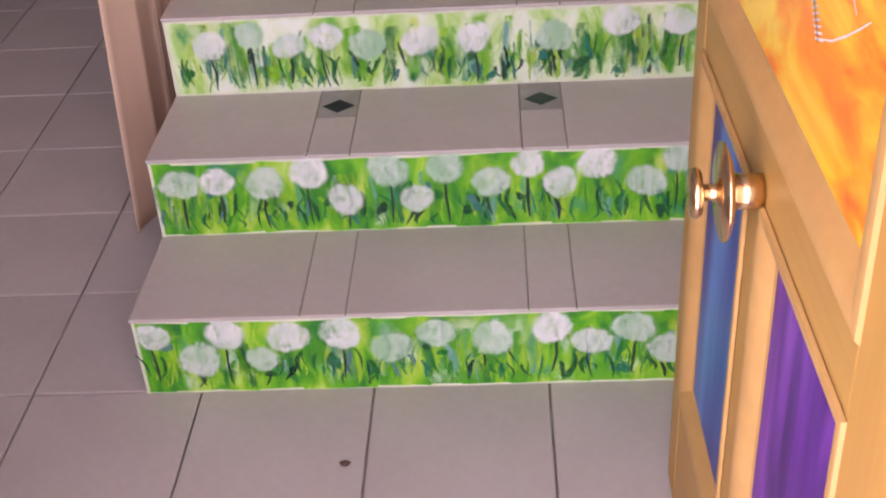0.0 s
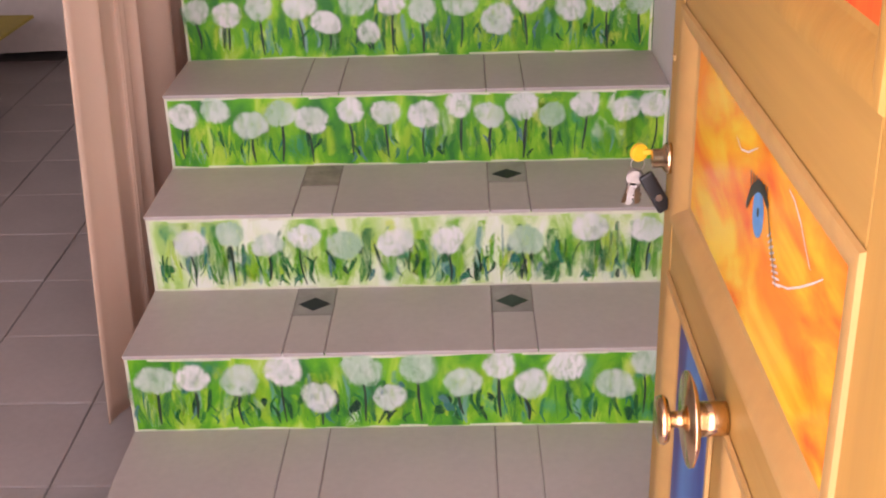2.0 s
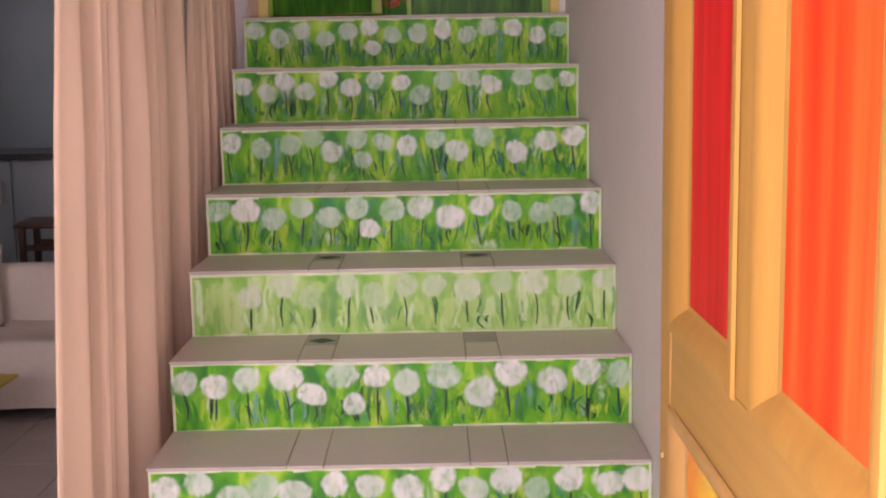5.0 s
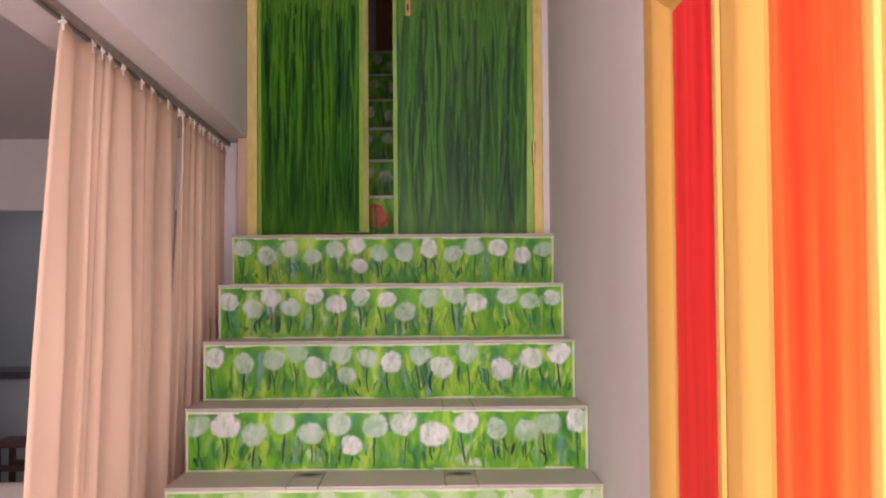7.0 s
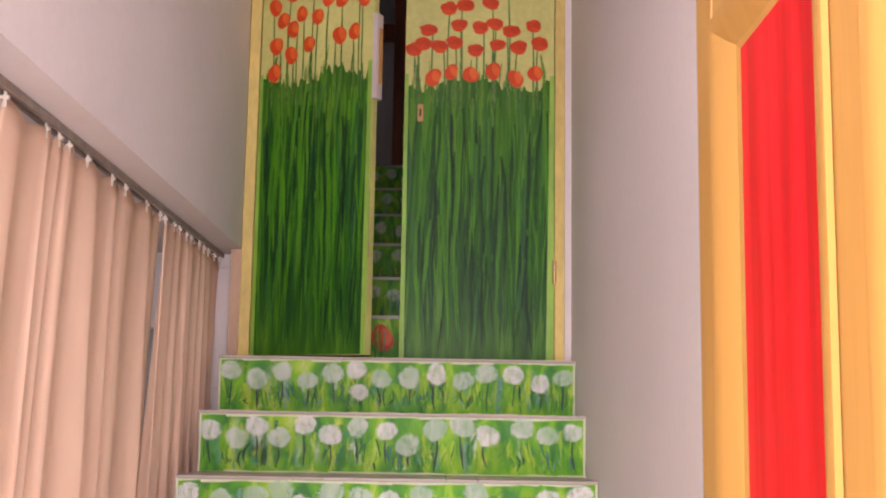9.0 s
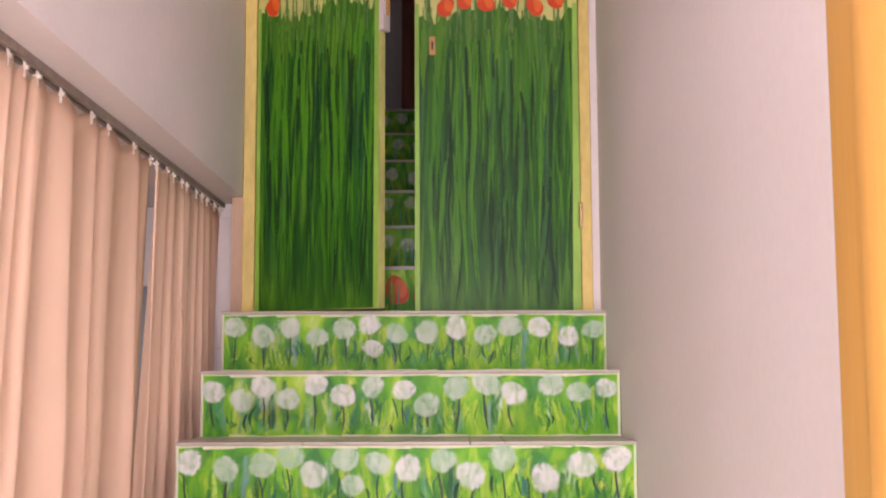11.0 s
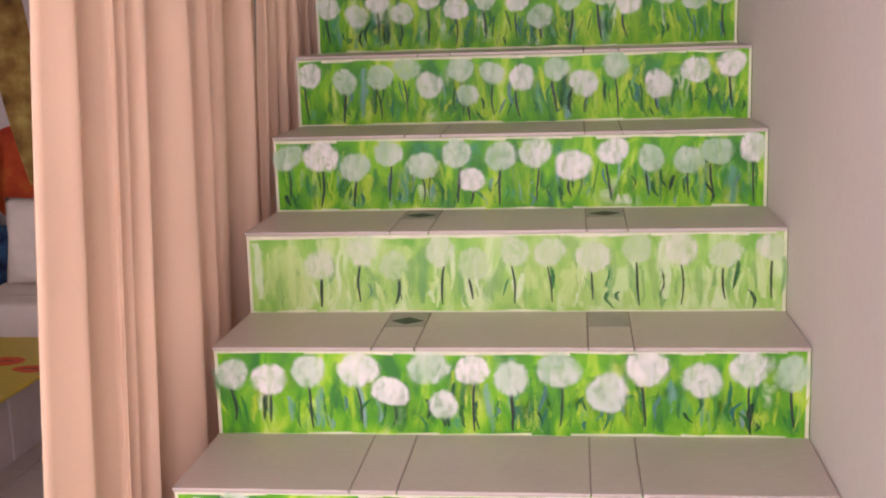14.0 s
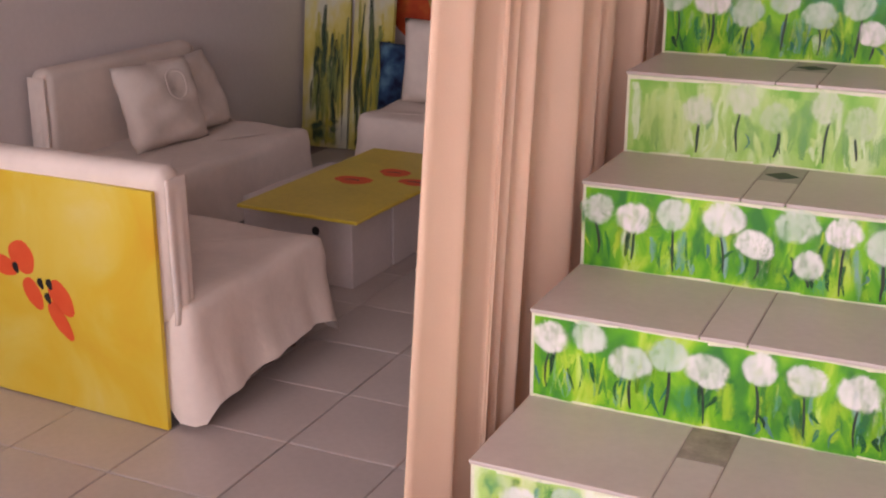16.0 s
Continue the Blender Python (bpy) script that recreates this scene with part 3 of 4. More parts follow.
def entrance_door():
    # hinge towards the entrance; the outer face looks into the passage
    d = thing("entrance_door", pose(0.962, -0.255, 0.012, 0, 0, -90), "golden pine panelled door standing open with brightly painted panels", "door")
    st = 0.063
    sh = 0.118
    xs = (st, 0.385, 0.449, DW - sh)
    rows = ((0.23, 0.80), (0.883, 1.165), (1.268, 1.932))
    part("stile", boxed(0, st, 0, DT, 0, DH, bevel=0.003), M_PINE, d)
    part("stile", boxed(DW - sh, DW, 0, DT, 0, DH, bevel=0.003), M_PINE, d)
    for z0, z1 in ((0, rows[0][0]), (rows[0][1], rows[1][0]), (rows[1][1], rows[2][0]), (rows[2][1], DH)):
        part("rail", boxed(st + 0.001, DW - sh - 0.001, 0.001, DT - 0.001, z0, z1, bevel=0.002), M_PINE_D, d)
    for r in (0, 2):
        part("mullion", boxed(xs[1], xs[2], 0.001, DT - 0.001, rows[r][0], rows[r][1], bevel=0.002), M_PINE, d)
    spec = ((xs[0], xs[1], 0, M_BLUE, "violet blue streaked painted panel"), (xs[2], xs[3], 0, M_PURPLE, "purple streaked painted panel"),
            (xs[0], xs[3], 1, M_FLAME, "orange and yellow flame painted panel"), (xs[0], xs[1], 2, M_CRIMSON, "crimson painted panel"), (xs[2], xs[3], 2, M_SCARLET, "orange red painted panel"))
    for x0, x1, r, mt, lab in spec:
        z0, z1 = rows[r]
        p = part("panel", boxed(x0, x1, 0.012, 0.034, z0, z1), mt, d, lab)
        m = part("moulding", moulding(bmesh.new(), x0 - 0.004, x1 + 0.004, z0 - 0.004, z1 + 0.004, 0.05 if r == 0 else 0.065), M_MOULD if r != 2 else M_PINE, d)
        if r == 1:
            uc, zc = 0.45, z0 + 0.172
            b = Brush(5, 0.0004)
            b.blob(uc, zc, 0.022, 0.026, 20, 0.03, -0.2)
            b.part("blue_spot", M_IRIS, p).matrix_basis = pose(0, 0.012, 0)
            b = Brush(6, 0.0010)
            b.line([(uc - 0.045, zc - 0.012), (uc - 0.030, zc + 0.010), (uc - 0.004, zc + 0.027), (uc + 0.018, zc + 0.029), (uc + 0.038, zc + 0.020)], 0.013)
            for k in range(7):
                b.line([(uc - 0.032 + 0.010 * k, zc + 0.014 + 0.002 * k), (uc - 0.036 + 0.011 * k, zc + 0.030 + 0.0015 * k)], 0.004)
            b.line([(uc + 0.038, zc + 0.018), (uc + 0.060, zc - 0.010), (uc + 0.087, zc - 0.038)], 0.0035)
            b.blob(uc + 0.002, zc + 0.001, 0.004, 0.005, 10, 0.02)
            b.part("dark_marks", M_BLACK, p).matrix_basis = pose(0, 0.012, 0)
            b = Brush(8, 0.0008)
            b.line([(uc - 0.11, zc + 0.040), (uc - 0.085, zc + 0.034), (uc - 0.055, zc + 0.042), (uc - 0.018, zc + 0.060)], 0.0022)
            b.line([(uc + 0.10, zc + 0.064), (uc + 0.118, zc + 0.062), (uc + 0.142, zc + 0.052), (uc + 0.165, zc + 0.036), (uc + 0.182, zc + 0.026)], 0.0024)
            b.line([(uc + 0.09, zc - 0.033), (uc + 0.125, zc - 0.020), (uc + 0.162, zc), (uc + 0.195, zc + 0.020), (uc + 0.218, zc + 0.035)], 0.0022)
            for k in range(9):
                b.line([(uc + 0.044 + 0.004 * k, zc - 0.006 - 0.004 * k), (uc + 0.054 + 0.006 * k, zc + 0.002 - 0.004 * k)], 0.0028)
            b.part("white_marks", M_WHITEP, p).matrix_basis = pose(0, 0.012, 0)
    knob = part("door_knob", lathe(bmesh.new(), [(0.019, 0.0), (0.019, 0.028), (0.012, 0.030), (0.040, 0.034), (0.052, 0.039), (0.052, 0.042), (0.012, 0.046), (0.0095, 0.049), (0.0085, 0.058), (0.012, 0.061), (0.024, 0.063), (0.027, 0.068), (0.025, 0.073), (0.014, 0.076)], pose(0.442, 0, 0.814, 90), 28), M_BRASS, d, "brass door knob on a round rose", True)
    part("lock_cylinder", lathe(bmesh.new(), [(0.021, 0.0), (0.021, 0.006), (0.016, 0.011), (0.013, 0.012), (0.013, 0.024), (0.008, 0.026)], pose(0.030, 0, 0.955, 90), 20), M_BRASS, d, "brass lock cylinder", True)
    for z in (0.25, 1.0, 1.8):
        part("hinge", lathe(bmesh.new(), [(0.008, -0.05), (0.008, 0.05)], pose(DW + 0.006, 0.006, z), 10), M_STEEL, d)
    part("latch_plate", boxed(-0.0015, 0.0015, 0.012, 0.033, 0.86, 1.08), M_STEEL, d)
    part("screw", lathe(bmesh.new(), [(0.005, 0), (0.004, 0.003)], pose(0.022, 0, 1.09, 90), 10), M_MOULD, d)
    return d


M_PINE_D = material("golden_varnished_pine_rail_wood", (0.455, 0.255, 0.062), 0.45, 0.07, 5, 28, 0.12, stretch=(0.16, 3, 3))
entrance_door()

keys = thing("key_ring", pose(0.962 - 0.024, -0.285, 0.973), "bunch of keys with yellow tag hanging in the door lock", "keys")
bm = bmesh.new()
lathe(bm, [(0.009, -0.0035), (0.0125, -0.0025), (0.0125, 0.0025), (0.009, 0.0035)], pose(-0.017, 0.010, -0.001, 90, 0, 20), 18)
part("key_head", box(bm, -0.012, 0.006, 0.007, 0.010, -0.003, 0.003), M_YELP, keys, "yellow plastic key head")
bm = bmesh.new()
for k in range(24):
    a, b = 2 * math.pi * k / 24, 2 * math.pi * (k + 1) / 24
    mid = (a + b) / 2
    bmesh.ops.create_cube(bm, size=1, matrix=pose(-0.018 + 0.009 * math.cos(mid), 0.012, -0.018 + 0.009 * math.sin(mid), 0, -math.degrees(mid), 0) @ Matrix.Diagonal((0.0016, 0.0016, 0.0034, 1)))
part("ring", bm, M_STEEL, keys)
for k, (tilt, dy) in enumerate(((12, 0.006), (-4, 0.011), (28, 0.016))):
    bm = bmesh.new()
    bmesh.ops.create_cone(bm, cap_ends=True, segments=14, radius1=0.011, radius2=0.011, depth=0.002, matrix=pose(0, 0, -0.011, 90))
    box(bm, -0.0035, 0.0035, -0.001, 0.001, -0.050, -0.018)
    for q in range(4):
        box(bm, 0.0035, 0.0055 + 0.001 * (q % 2), -0.001, 0.001, -0.047 + q * 0.007, -0.043 + q * 0.007)
    p = part("key", bm, M_STEEL, keys)
    p.matrix_basis = pose(-0.020, dy, -0.025, 0, tilt, 20 * k)
fob = part("fob", boxed(-0.0105, 0.0105, -0.004, 0.004, -0.068, -0.005, bevel=0.0038, seg=3), M_BLACK, keys, "black plastic car key fob", True)
fob.matrix_basis = pose(-0.012, 0.0, -0.024, 0, -30, 8)
part("fob_badge", lathe(bmesh.new(), [(0.005, 0), (0.004, 0.0012)], pose(0, -0.004, -0.045, 90), 14), M_STEEL, fob)

# ---- door lining at the entrance ----
jamb = thing("door_lining", pose(0, 0, 0), "orange painted wooden lining round the entrance opening", "door frame", kind="structure")
part("jamb", boxed(1.062, 1.088, YF - 0.19, YF + 0.04, 0, 2.09), M_ORJAMB, jamb)
part("jamb", boxed(0.082, 0.11, YF - 0.19, YF + 0.04, 0, 2.09), M_ORJAMB, jamb)
part("head", boxed(0.082, 1.088, YF - 0.19, YF + 0.04, 2.091, 2.118), M_ORJAMB, jamb)

# ---- painted double door on the landing ----
M_TAN = material("tan_wood_trim", (0.55, 0.38, 0.26), 0.55, 0.1, 6, 60, 0.1, stretch=(2, 2, 0.3))
LY, LZ, LH = 2.660, 1.806, 1.96
frame_set = thing("landing_door_frame", pose(0, 0, 0), "yellow painted wooden frame round the landing doors", "door frame", kind="structure")
part("jamb", boxed(0.036, 0.074, LY - 0.005, LY + 0.09, RI * 10, LZ + LH + 0.07, bevel=0.003), M_YEL, frame_set)
part("jamb", boxed(1.097, 1.131, LY - 0.005, LY + 0.09, RI * 10, LZ + LH + 0.07, bevel=0.003), M_YEL, frame_set)
part("head", boxed(0.075, 1.096, LY - 0.005, LY + 0.09, LZ + LH + 0.005, LZ + LH + 0.07, bevel=0.003), M_YEL, frame_set)
structure("wall_landing_return", boxed(1.132, W - 0.001, LY, LY + 0.09, RI * 10, 4.099), M_WALL, "narrow white wall strip between landing door and side wall", "wall")
structure("trim_landing_reveal", boxed(0.001, 0.0355, LY, LY + 0.09, RI * 10, 2.168), M_TAN, "narrow tan wooden strip beside the landing door", "trim")
wall_with_hole("wall_over_landing_door", "y", LY + 0.02, 0.12, 0.035, XR - 0.001, LZ + LH + 0.071, 4.1, [], "white wall over the landing door")


def tulip(b, x, z, s, kind):
    """A cup of three petals, or a narrow bud."""
    if kind:
        b.blob(x, z, 0.024 * s, 0.028 * s, 16, 0.07, b.rng.uniform(-0.5, 0.5))
        b.blob(x + 0.008 * s, z + 0.004 * s, 0.012 * s, 0.020 * s, 12, 0.05, 0.3)
    else:
        b.blob(x, z, 0.027 * s, 0.022 * s, 18, 0.08, b.rng.uniform(-0.12, 0.12))
        b.blob(x - 0.012 * s, z + 0.006 * s, 0.017 * s, 0.012 * s, 12, 0.1)
        b.blob(x + 0.012 * s, z + 0.005 * s, 0.015 * s, 0.013 * s, 12, 0.1)


def leaf(name_label, m, width, seed, tulips, side):
    """A flush door leaf painted with tall grass and red tulips: local x across from the outer edge, face towards -y."""
    d = thing("painted_door_leaf", m, name_label, "door", "landing doors")
    slab = part("slab", boxed(0, width, 0, 0.038, 0, LH, bevel=0.002), M_SKYP, d)
    low = 0.985 if side else 0.97
    g = Brush(seed, 0.0002, 0.000001)
    n = 60
    edge = [(width - 0.001 - (width - 0.002) * k / n, low - 0.03 + 0.02 * math.sin(3 * k / n * 3.14 + seed) + g.rng.uniform(-0.02, 0.02)) for k in range(n + 1)]
    for (xa, za), (xb, zb) in zip(edge, edge[1:]):
        g.poly([(xb, 0.001), (xa, 0.001), (xa, za), (xb, zb)])
    g.part("grass_ground", M_GRASS_Y, slab, "lively green painted ground under the tulips")
    # dark lower growth, then light blades reaching the flowers, then dark blades
    # the ajar leaf gets more dark blades, painting in the shade of its tilt
    for share, (zl, zh), (la, lb), (wa, wb), reach, mt in ((150, (0.0, 0.30), (0.30, 0.62), (0.012, 0.036), -0.20, M_GRASS_D), (170, (0.25, 0.72), (0.2, 0.5), (0.008, 0.024), 0.03, M_GRASS_L), (190 if side else 215, (0.0, 0.45), (0.25, 0.6), (0.006, 0.022), -0.09, M_GRASS_B)):
        g = Brush(seed + 1 + share, 0.0003 + 0.0002 * (share > 150) + 0.0002 * (share > 170), 0.000001)
        for _ in range(share):
            x, z = g.rng.uniform(0.012, width - 0.012), g.rng.uniform(zl, zh)
            top = min(z + g.rng.uniform(la, lb), low + reach + g.rng.uniform(-0.10, 0.05))
            if top < z + 0.08:
                continue
            le = max(0.006 - x, min(width - 0.006 - x, g.rng.uniform(-0.03, 0.035)))
            g.stroke(x, z + 0.006, top, g.rng.uniform(wa, wb), le, g.rng.uniform(-0.006, 0.006), 7, 0.08)
        tagged(g.part("grass_strokes", mt, slab), kind="stuff")
    e = Brush(seed + 2, 0.0009, 0.000001)
    w = 0.026
    e.poly([(0.0, 0), (w * 0.6, 0), (w * 0.5, low), (0.0, low)])
    e.part("lime_edge", M_LIME, slab)
    e = Brush(seed + 2, 0.0009, 0.000001)
    e.poly([(width - w * (1 if side else 0.7), 0), (width, 0), (width, low), (width - w * 0.6, low)])
    e.part("lime_edge", M_LIME, slab)
    rng = random.Random(seed + 3)
    for q, (u, z, k) in enumerate(tulips):
        s, t = Brush(seed + 30 + q, 0.0010 + 0.000004 * q, 0.000001), Brush(seed + 60 + q, 0.0012 + 0.00001 * q, 0.000002)
        s.stroke(u * width - rng.uniform(-0.02, 0.02), low - 0.12, z - 0.01, 0.0055, 0.0, rng.uniform(-0.006, 0.006), 5, 0.6)
        tulip(t, u * width, z, rng.uniform(0.98, 1.15), k)
        s.part("tulip_stem", M_STEM_G, slab)
        t.part("tulip_head", M_TULIP, slab)
    return d


M_STEM_G = material("green_stem_paint", (0.10, 0.22, 0.04), 0.5, 0.3, 30, 90, 0.05)
RT = []
for row, z, k in (((0.19, 0.31, 0.44, 0.59, 0.74, 0.87), 0.985, 1), ((0.06, 0.12, 0.225, 0.33, 0.47, 0.62, 0.76, 0.90), 1.085, 0), ((0.155, 0.36, 0.50, 0.60, 0.71, 0.86), 1.155, 0), ((0.29, 0.57, 0.40, 0.72), 1.235, 0)):
    for q, u in enumerate(row):
        RT.append((u, z + (-0.012, 0.008, 0.0, 0.014)[q % 4] + (0.045 if k == 0 and z > 1.2 and u > 0.6 else 0), k))
LT = [(u, z, 1) for u, z in ((0.13, 0.97), (0.14, 1.066), (0.28, 1.027), (0.44, 1.057), (0.71, 1.072), (0.84, 1.078), (0.29, 1.118), (0.20, 1.155), (0.365, 1.168), (0.51, 1.15), (0.12, 1.206), (0.61, 1.212), (0.725, 1.20), (0.92, 1.19), (0.28, 1.245), (0.50, 1.242), (0.86, 1.26))]
right_leaf = leaf("closed door leaf painted with tall grass and red tulips", pose(0.577, LY, LZ), 0.518, 700, RT, 1)
part("escutcheon", boxed(0.046, 0.066, -0.010, -0.002, 0.815, 0.875, bevel=0.002), M_MOULD, right_leaf, "small dull brass escutcheon plate")
part("keyhole", boxed(0.053, 0.059, -0.0115, -0.0095, 0.832, 0.858), M_BLACK, right_leaf)
for z in (0.3, 1.7):
    part("hinge", lathe(bmesh.new(), [(0.007, -0.04), (0.007, 0.04)], pose(0.519, -0.004, z), 10), M_BRASS, right_leaf)
ang = math.degrees(math.atan2(-0.20, 0.40))
left_leaf = leaf("door leaf ajar painted with tall grass and red tulips", pose(0.077, LY, LZ, 0, 0, ang), 0.446, 740, LT, 0)
plate = part("lock_plate", boxed(0.4465, 0.464, -0.002, 0.036, 0.84, 1.13, bevel=0.002), M_BOX, left_leaf, "white metal lock plate on the door edge")
part("latch", boxed(0.4635, 0.468, 0.010, 0.028, 0.89, 1.08), M_MOULD, plate)

# ---- the flight beyond the landing door ----
upper = thing("upper_staircase", pose(0, 0, 0), "upper flight with dark green painted risers behind the ajar door", "stairs", kind="structure")
for k in range(6):
    y0, z0 = 2.965 + 0.31 * k, RI * (10 + k)
    y1 = y0 + 0.31 if k < 5 else 7.19
    part("step", boxed(0.003, W - 0.003, y0 + 0.012, y1 + 0.011, 1.6, z0 + RI - 0.002), M_TREAD, upper)
    rb = part("riser", boxed(0.003, W - 0.003, y0, y0 + 0.010, z0 + 0.001, z0 + RI - 0.014), M_RISER, upper, "riser board painted as green meadow")
    g = Brush(900 + k, 0.0006)
    for _ in range(50):
        x = g.rng.uniform(0.3, 0.75)
        g.stroke(x, 0.01, g.rng.uniform(0.06, 0.15), g.rng.uniform(0.006, 0.02), g.rng.uniform(-0.015, 0.015), 0)
    o = tagged(g.part("grass_strokes", M_BLADE, rb), kind="stuff")
    o.matrix_basis = pose(0, y0, z0)
    f = Brush(930 + k, 0.0009, 0.000002)
    if k == 0:
        tulip(f, 0.505, 0.095, 1.7, 1)
        tulip(f, 0.60, 0.085, 1.5, 1)
    else:
        for q in range(5):
            f.blob(0.36 + 0.085 * q + f.rng.uniform(-0.01, 0.01), f.rng.uniform(0.09, 0.13), 0.032, 0.03)
    o = f.part("blooms", M_TULIP if k == 0 else M_BLOOM_P, rb)
    o.matrix_basis = pose(0, y0, z0)
M_REDWOOD = material("red_brown_wood", (0.22, 0.05, 0.02), 0.45, 0.2, 7, 60, 0.1, stretch=(3, 3, 0.4))
post = thing("upper_door_post", pose(0, 0, 0), "red brown wooden door post at the top of the upper flight", "door frame", kind="structure")
part("jamb", boxed(0.43, 0.525, 5.0, 5.1, 2.88, 4.09, bevel=0.004), M_REDWOOD, post)
part("head", boxed(0.10, 0.429, 5.0, 5.1, 3.70, 3.78, bevel=0.004), M_REDWOOD, post)

structure("wall_upper_hall", boxed(0.001, XR - 0.001, 5.9, 5.99, 2.88, 4.099), M_WALL, "white end wall of the upper hall", "wall")

# ---- curtains under the beam ----
rail = thing("curtain_rail", pose(0, 0, 0), "grey metal curtain track fixed under the plaster beam", "curtain rail")
bm = bmesh.new()
box(bm, -0.074, -0.046, -1.2, 2.79, 2.160, 2.1695)
box(bm, -0.074, -0.066, -1.2, 2.79, 2.153, 2.160)
box(bm, -0.054, -0.046, -1.2, 2.79, 2.153, 2.160)
part("track", bm, M_RAIL, rail)
part("end_stop", boxed(-0.072, -0.048, -1.215, -1.2005, 2.145, 2.168, bevel=0.003), M_RAIL, rail)


def curtain(label, ya, yb, widths, seed, lead, amp, flare):
    """A pleated hanging: gathered under the track, opening into irregular folds that swing out towards the floor."""
    rng = random.Random(seed)
    folds = len(widths)
    nx, nz = int(folds * 18), 44
    marks = [sum(widths[:q]) / sum(widths) for q in range(folds + 1)]
    offs = [rng.uniform(-0.36, 0.36) for _ in range(folds + 2)]
    amps = [rng.uniform(0.45, 1.15) * (w * folds / sum(widths)) ** 0.5 for w in list(widths) + [widths[-1]] * 2]
    slant = [rng.uniform(-0.020, 0.020) for _ in range(folds + 2)]
    zt, zb = 2.150, 0.015
    bm = bmesh.new()
    grid = []
    for j in range(nz + 1):
        v = j / nz
        drop = v ** 0.8
        row = []
        for i in range(nx + 1):
            c = folds * i / nx
            k = int(min(c, folds - 1e-6))
            fr = c - k
            s = marks[k] + (marks[k + 1] - marks[k]) * fr
            sm = fr * fr * (3 - 2 * fr)
            o = offs[k] * (1 - sm) + offs[k + 1] * sm
            a = amps[k] * (1 - sm) + amps[k + 1] * sm
            ph = 2 * math.pi * (c + o * (0.3 + 0.7 * v))
            open_ = 0.30 + 0.70 * min(1, v * 3.2)
            wave = math.sin(ph) + 0.22 * math.sin(2 * ph + 1.3 + seed + k) * v
            pinch = max(0.0, 1 - v * 14)
            x = -0.060 - 0.052 * drop + 0.016 * drop * math.sin(11 * s + 0.8 + seed) + amp * a * open_ * wave * (1 - 0.35 * pinch)
            y = ya + (yb - ya) * s + (slant[k] * (1 - sm) + slant[k + 1] * sm) * drop * min(1, 6 * s) + lead * drop * (1 - s) ** 2 + 0.018 * open_ * math.cos(ph) * a
            if s < 0.22:
                x -= flare * drop * (1 - s / 0.22) ** 1.2
            sag = 0.022 * (0.5 - 0.5 * math.cos(2 * math.pi * c)) * max(0, 1 - v * 10)
            z = zt + (zb - zt) * v - sag + 0.012 * math.sin(c * 1.7 + seed) * (v ** 6)
            row.append(bm.verts.new((min(x, -0.006), y, z)))
        grid.append(row)
    for j in range(nz):
        for i in range(nx):
            bm.faces.new((grid[j][i], grid[j + 1][i], grid[j + 1][i + 1], grid[j][i + 1]))
    cur = thing("curtain", pose(0, 0, 0), label, "curtain", "stairwell curtains")
    ob = part("cloth", bm, M_CURT, cur, "", True)
    sol = ob.modifiers.new("thickness", 'SOLIDIFY')
    sol.thickness = 0.004
    n_hooks = folds + 1
    for q in range(n_hooks):
        y = ya + (yb - ya) * marks[q]
        bm = bmesh.new()
        box(bm, -0.063, -0.057, y - 0.002, y + 0.002, 2.128, 2.160)
        box(bm, -0.068, -0.052, y - 0.005, y + 0.005, 2.142, 2.149)
        part("glider_hook", bm, M_HOOK, cur)
    return cur


M_HOOK = material("cream_plastic_hook", (0.66, 0.60, 0.52), 0.5, 0.08, 20, 80, 0.03)
curtain("peach cotton curtain gathered at its front edge beside the stairs", 0.70, 1.89, (1.7, 0.6, 0.5, 1.0, 1.5, 0.9, 1.6, 1.2), 14, -0.145, 0.029, 0.012)
curtain("peach cotton curtain hanging pleated along the upper stairs", 1.95, 2.78, (1.2, 0.8, 1.1, 0.7, 1.3, 0.9, 0.8, 1.2, 1.0), 23, -0.07, 0.029, 0.0)
part_frame = thing("pale_panel_post", pose(0, 0, 0), "pale pink painted post with dark edge at the landing", "post", kind="structure")
part("post", boxed(-0.075, -0.012, 2.785, 2.799, 1.70, 2.12, bevel=0.002), M_WALL, part_frame)
part("dark_edge", boxed(-0.0115, -0.0035, 2.783, 2.799, 1.70, 2.125), M_STOOL, part_frame)


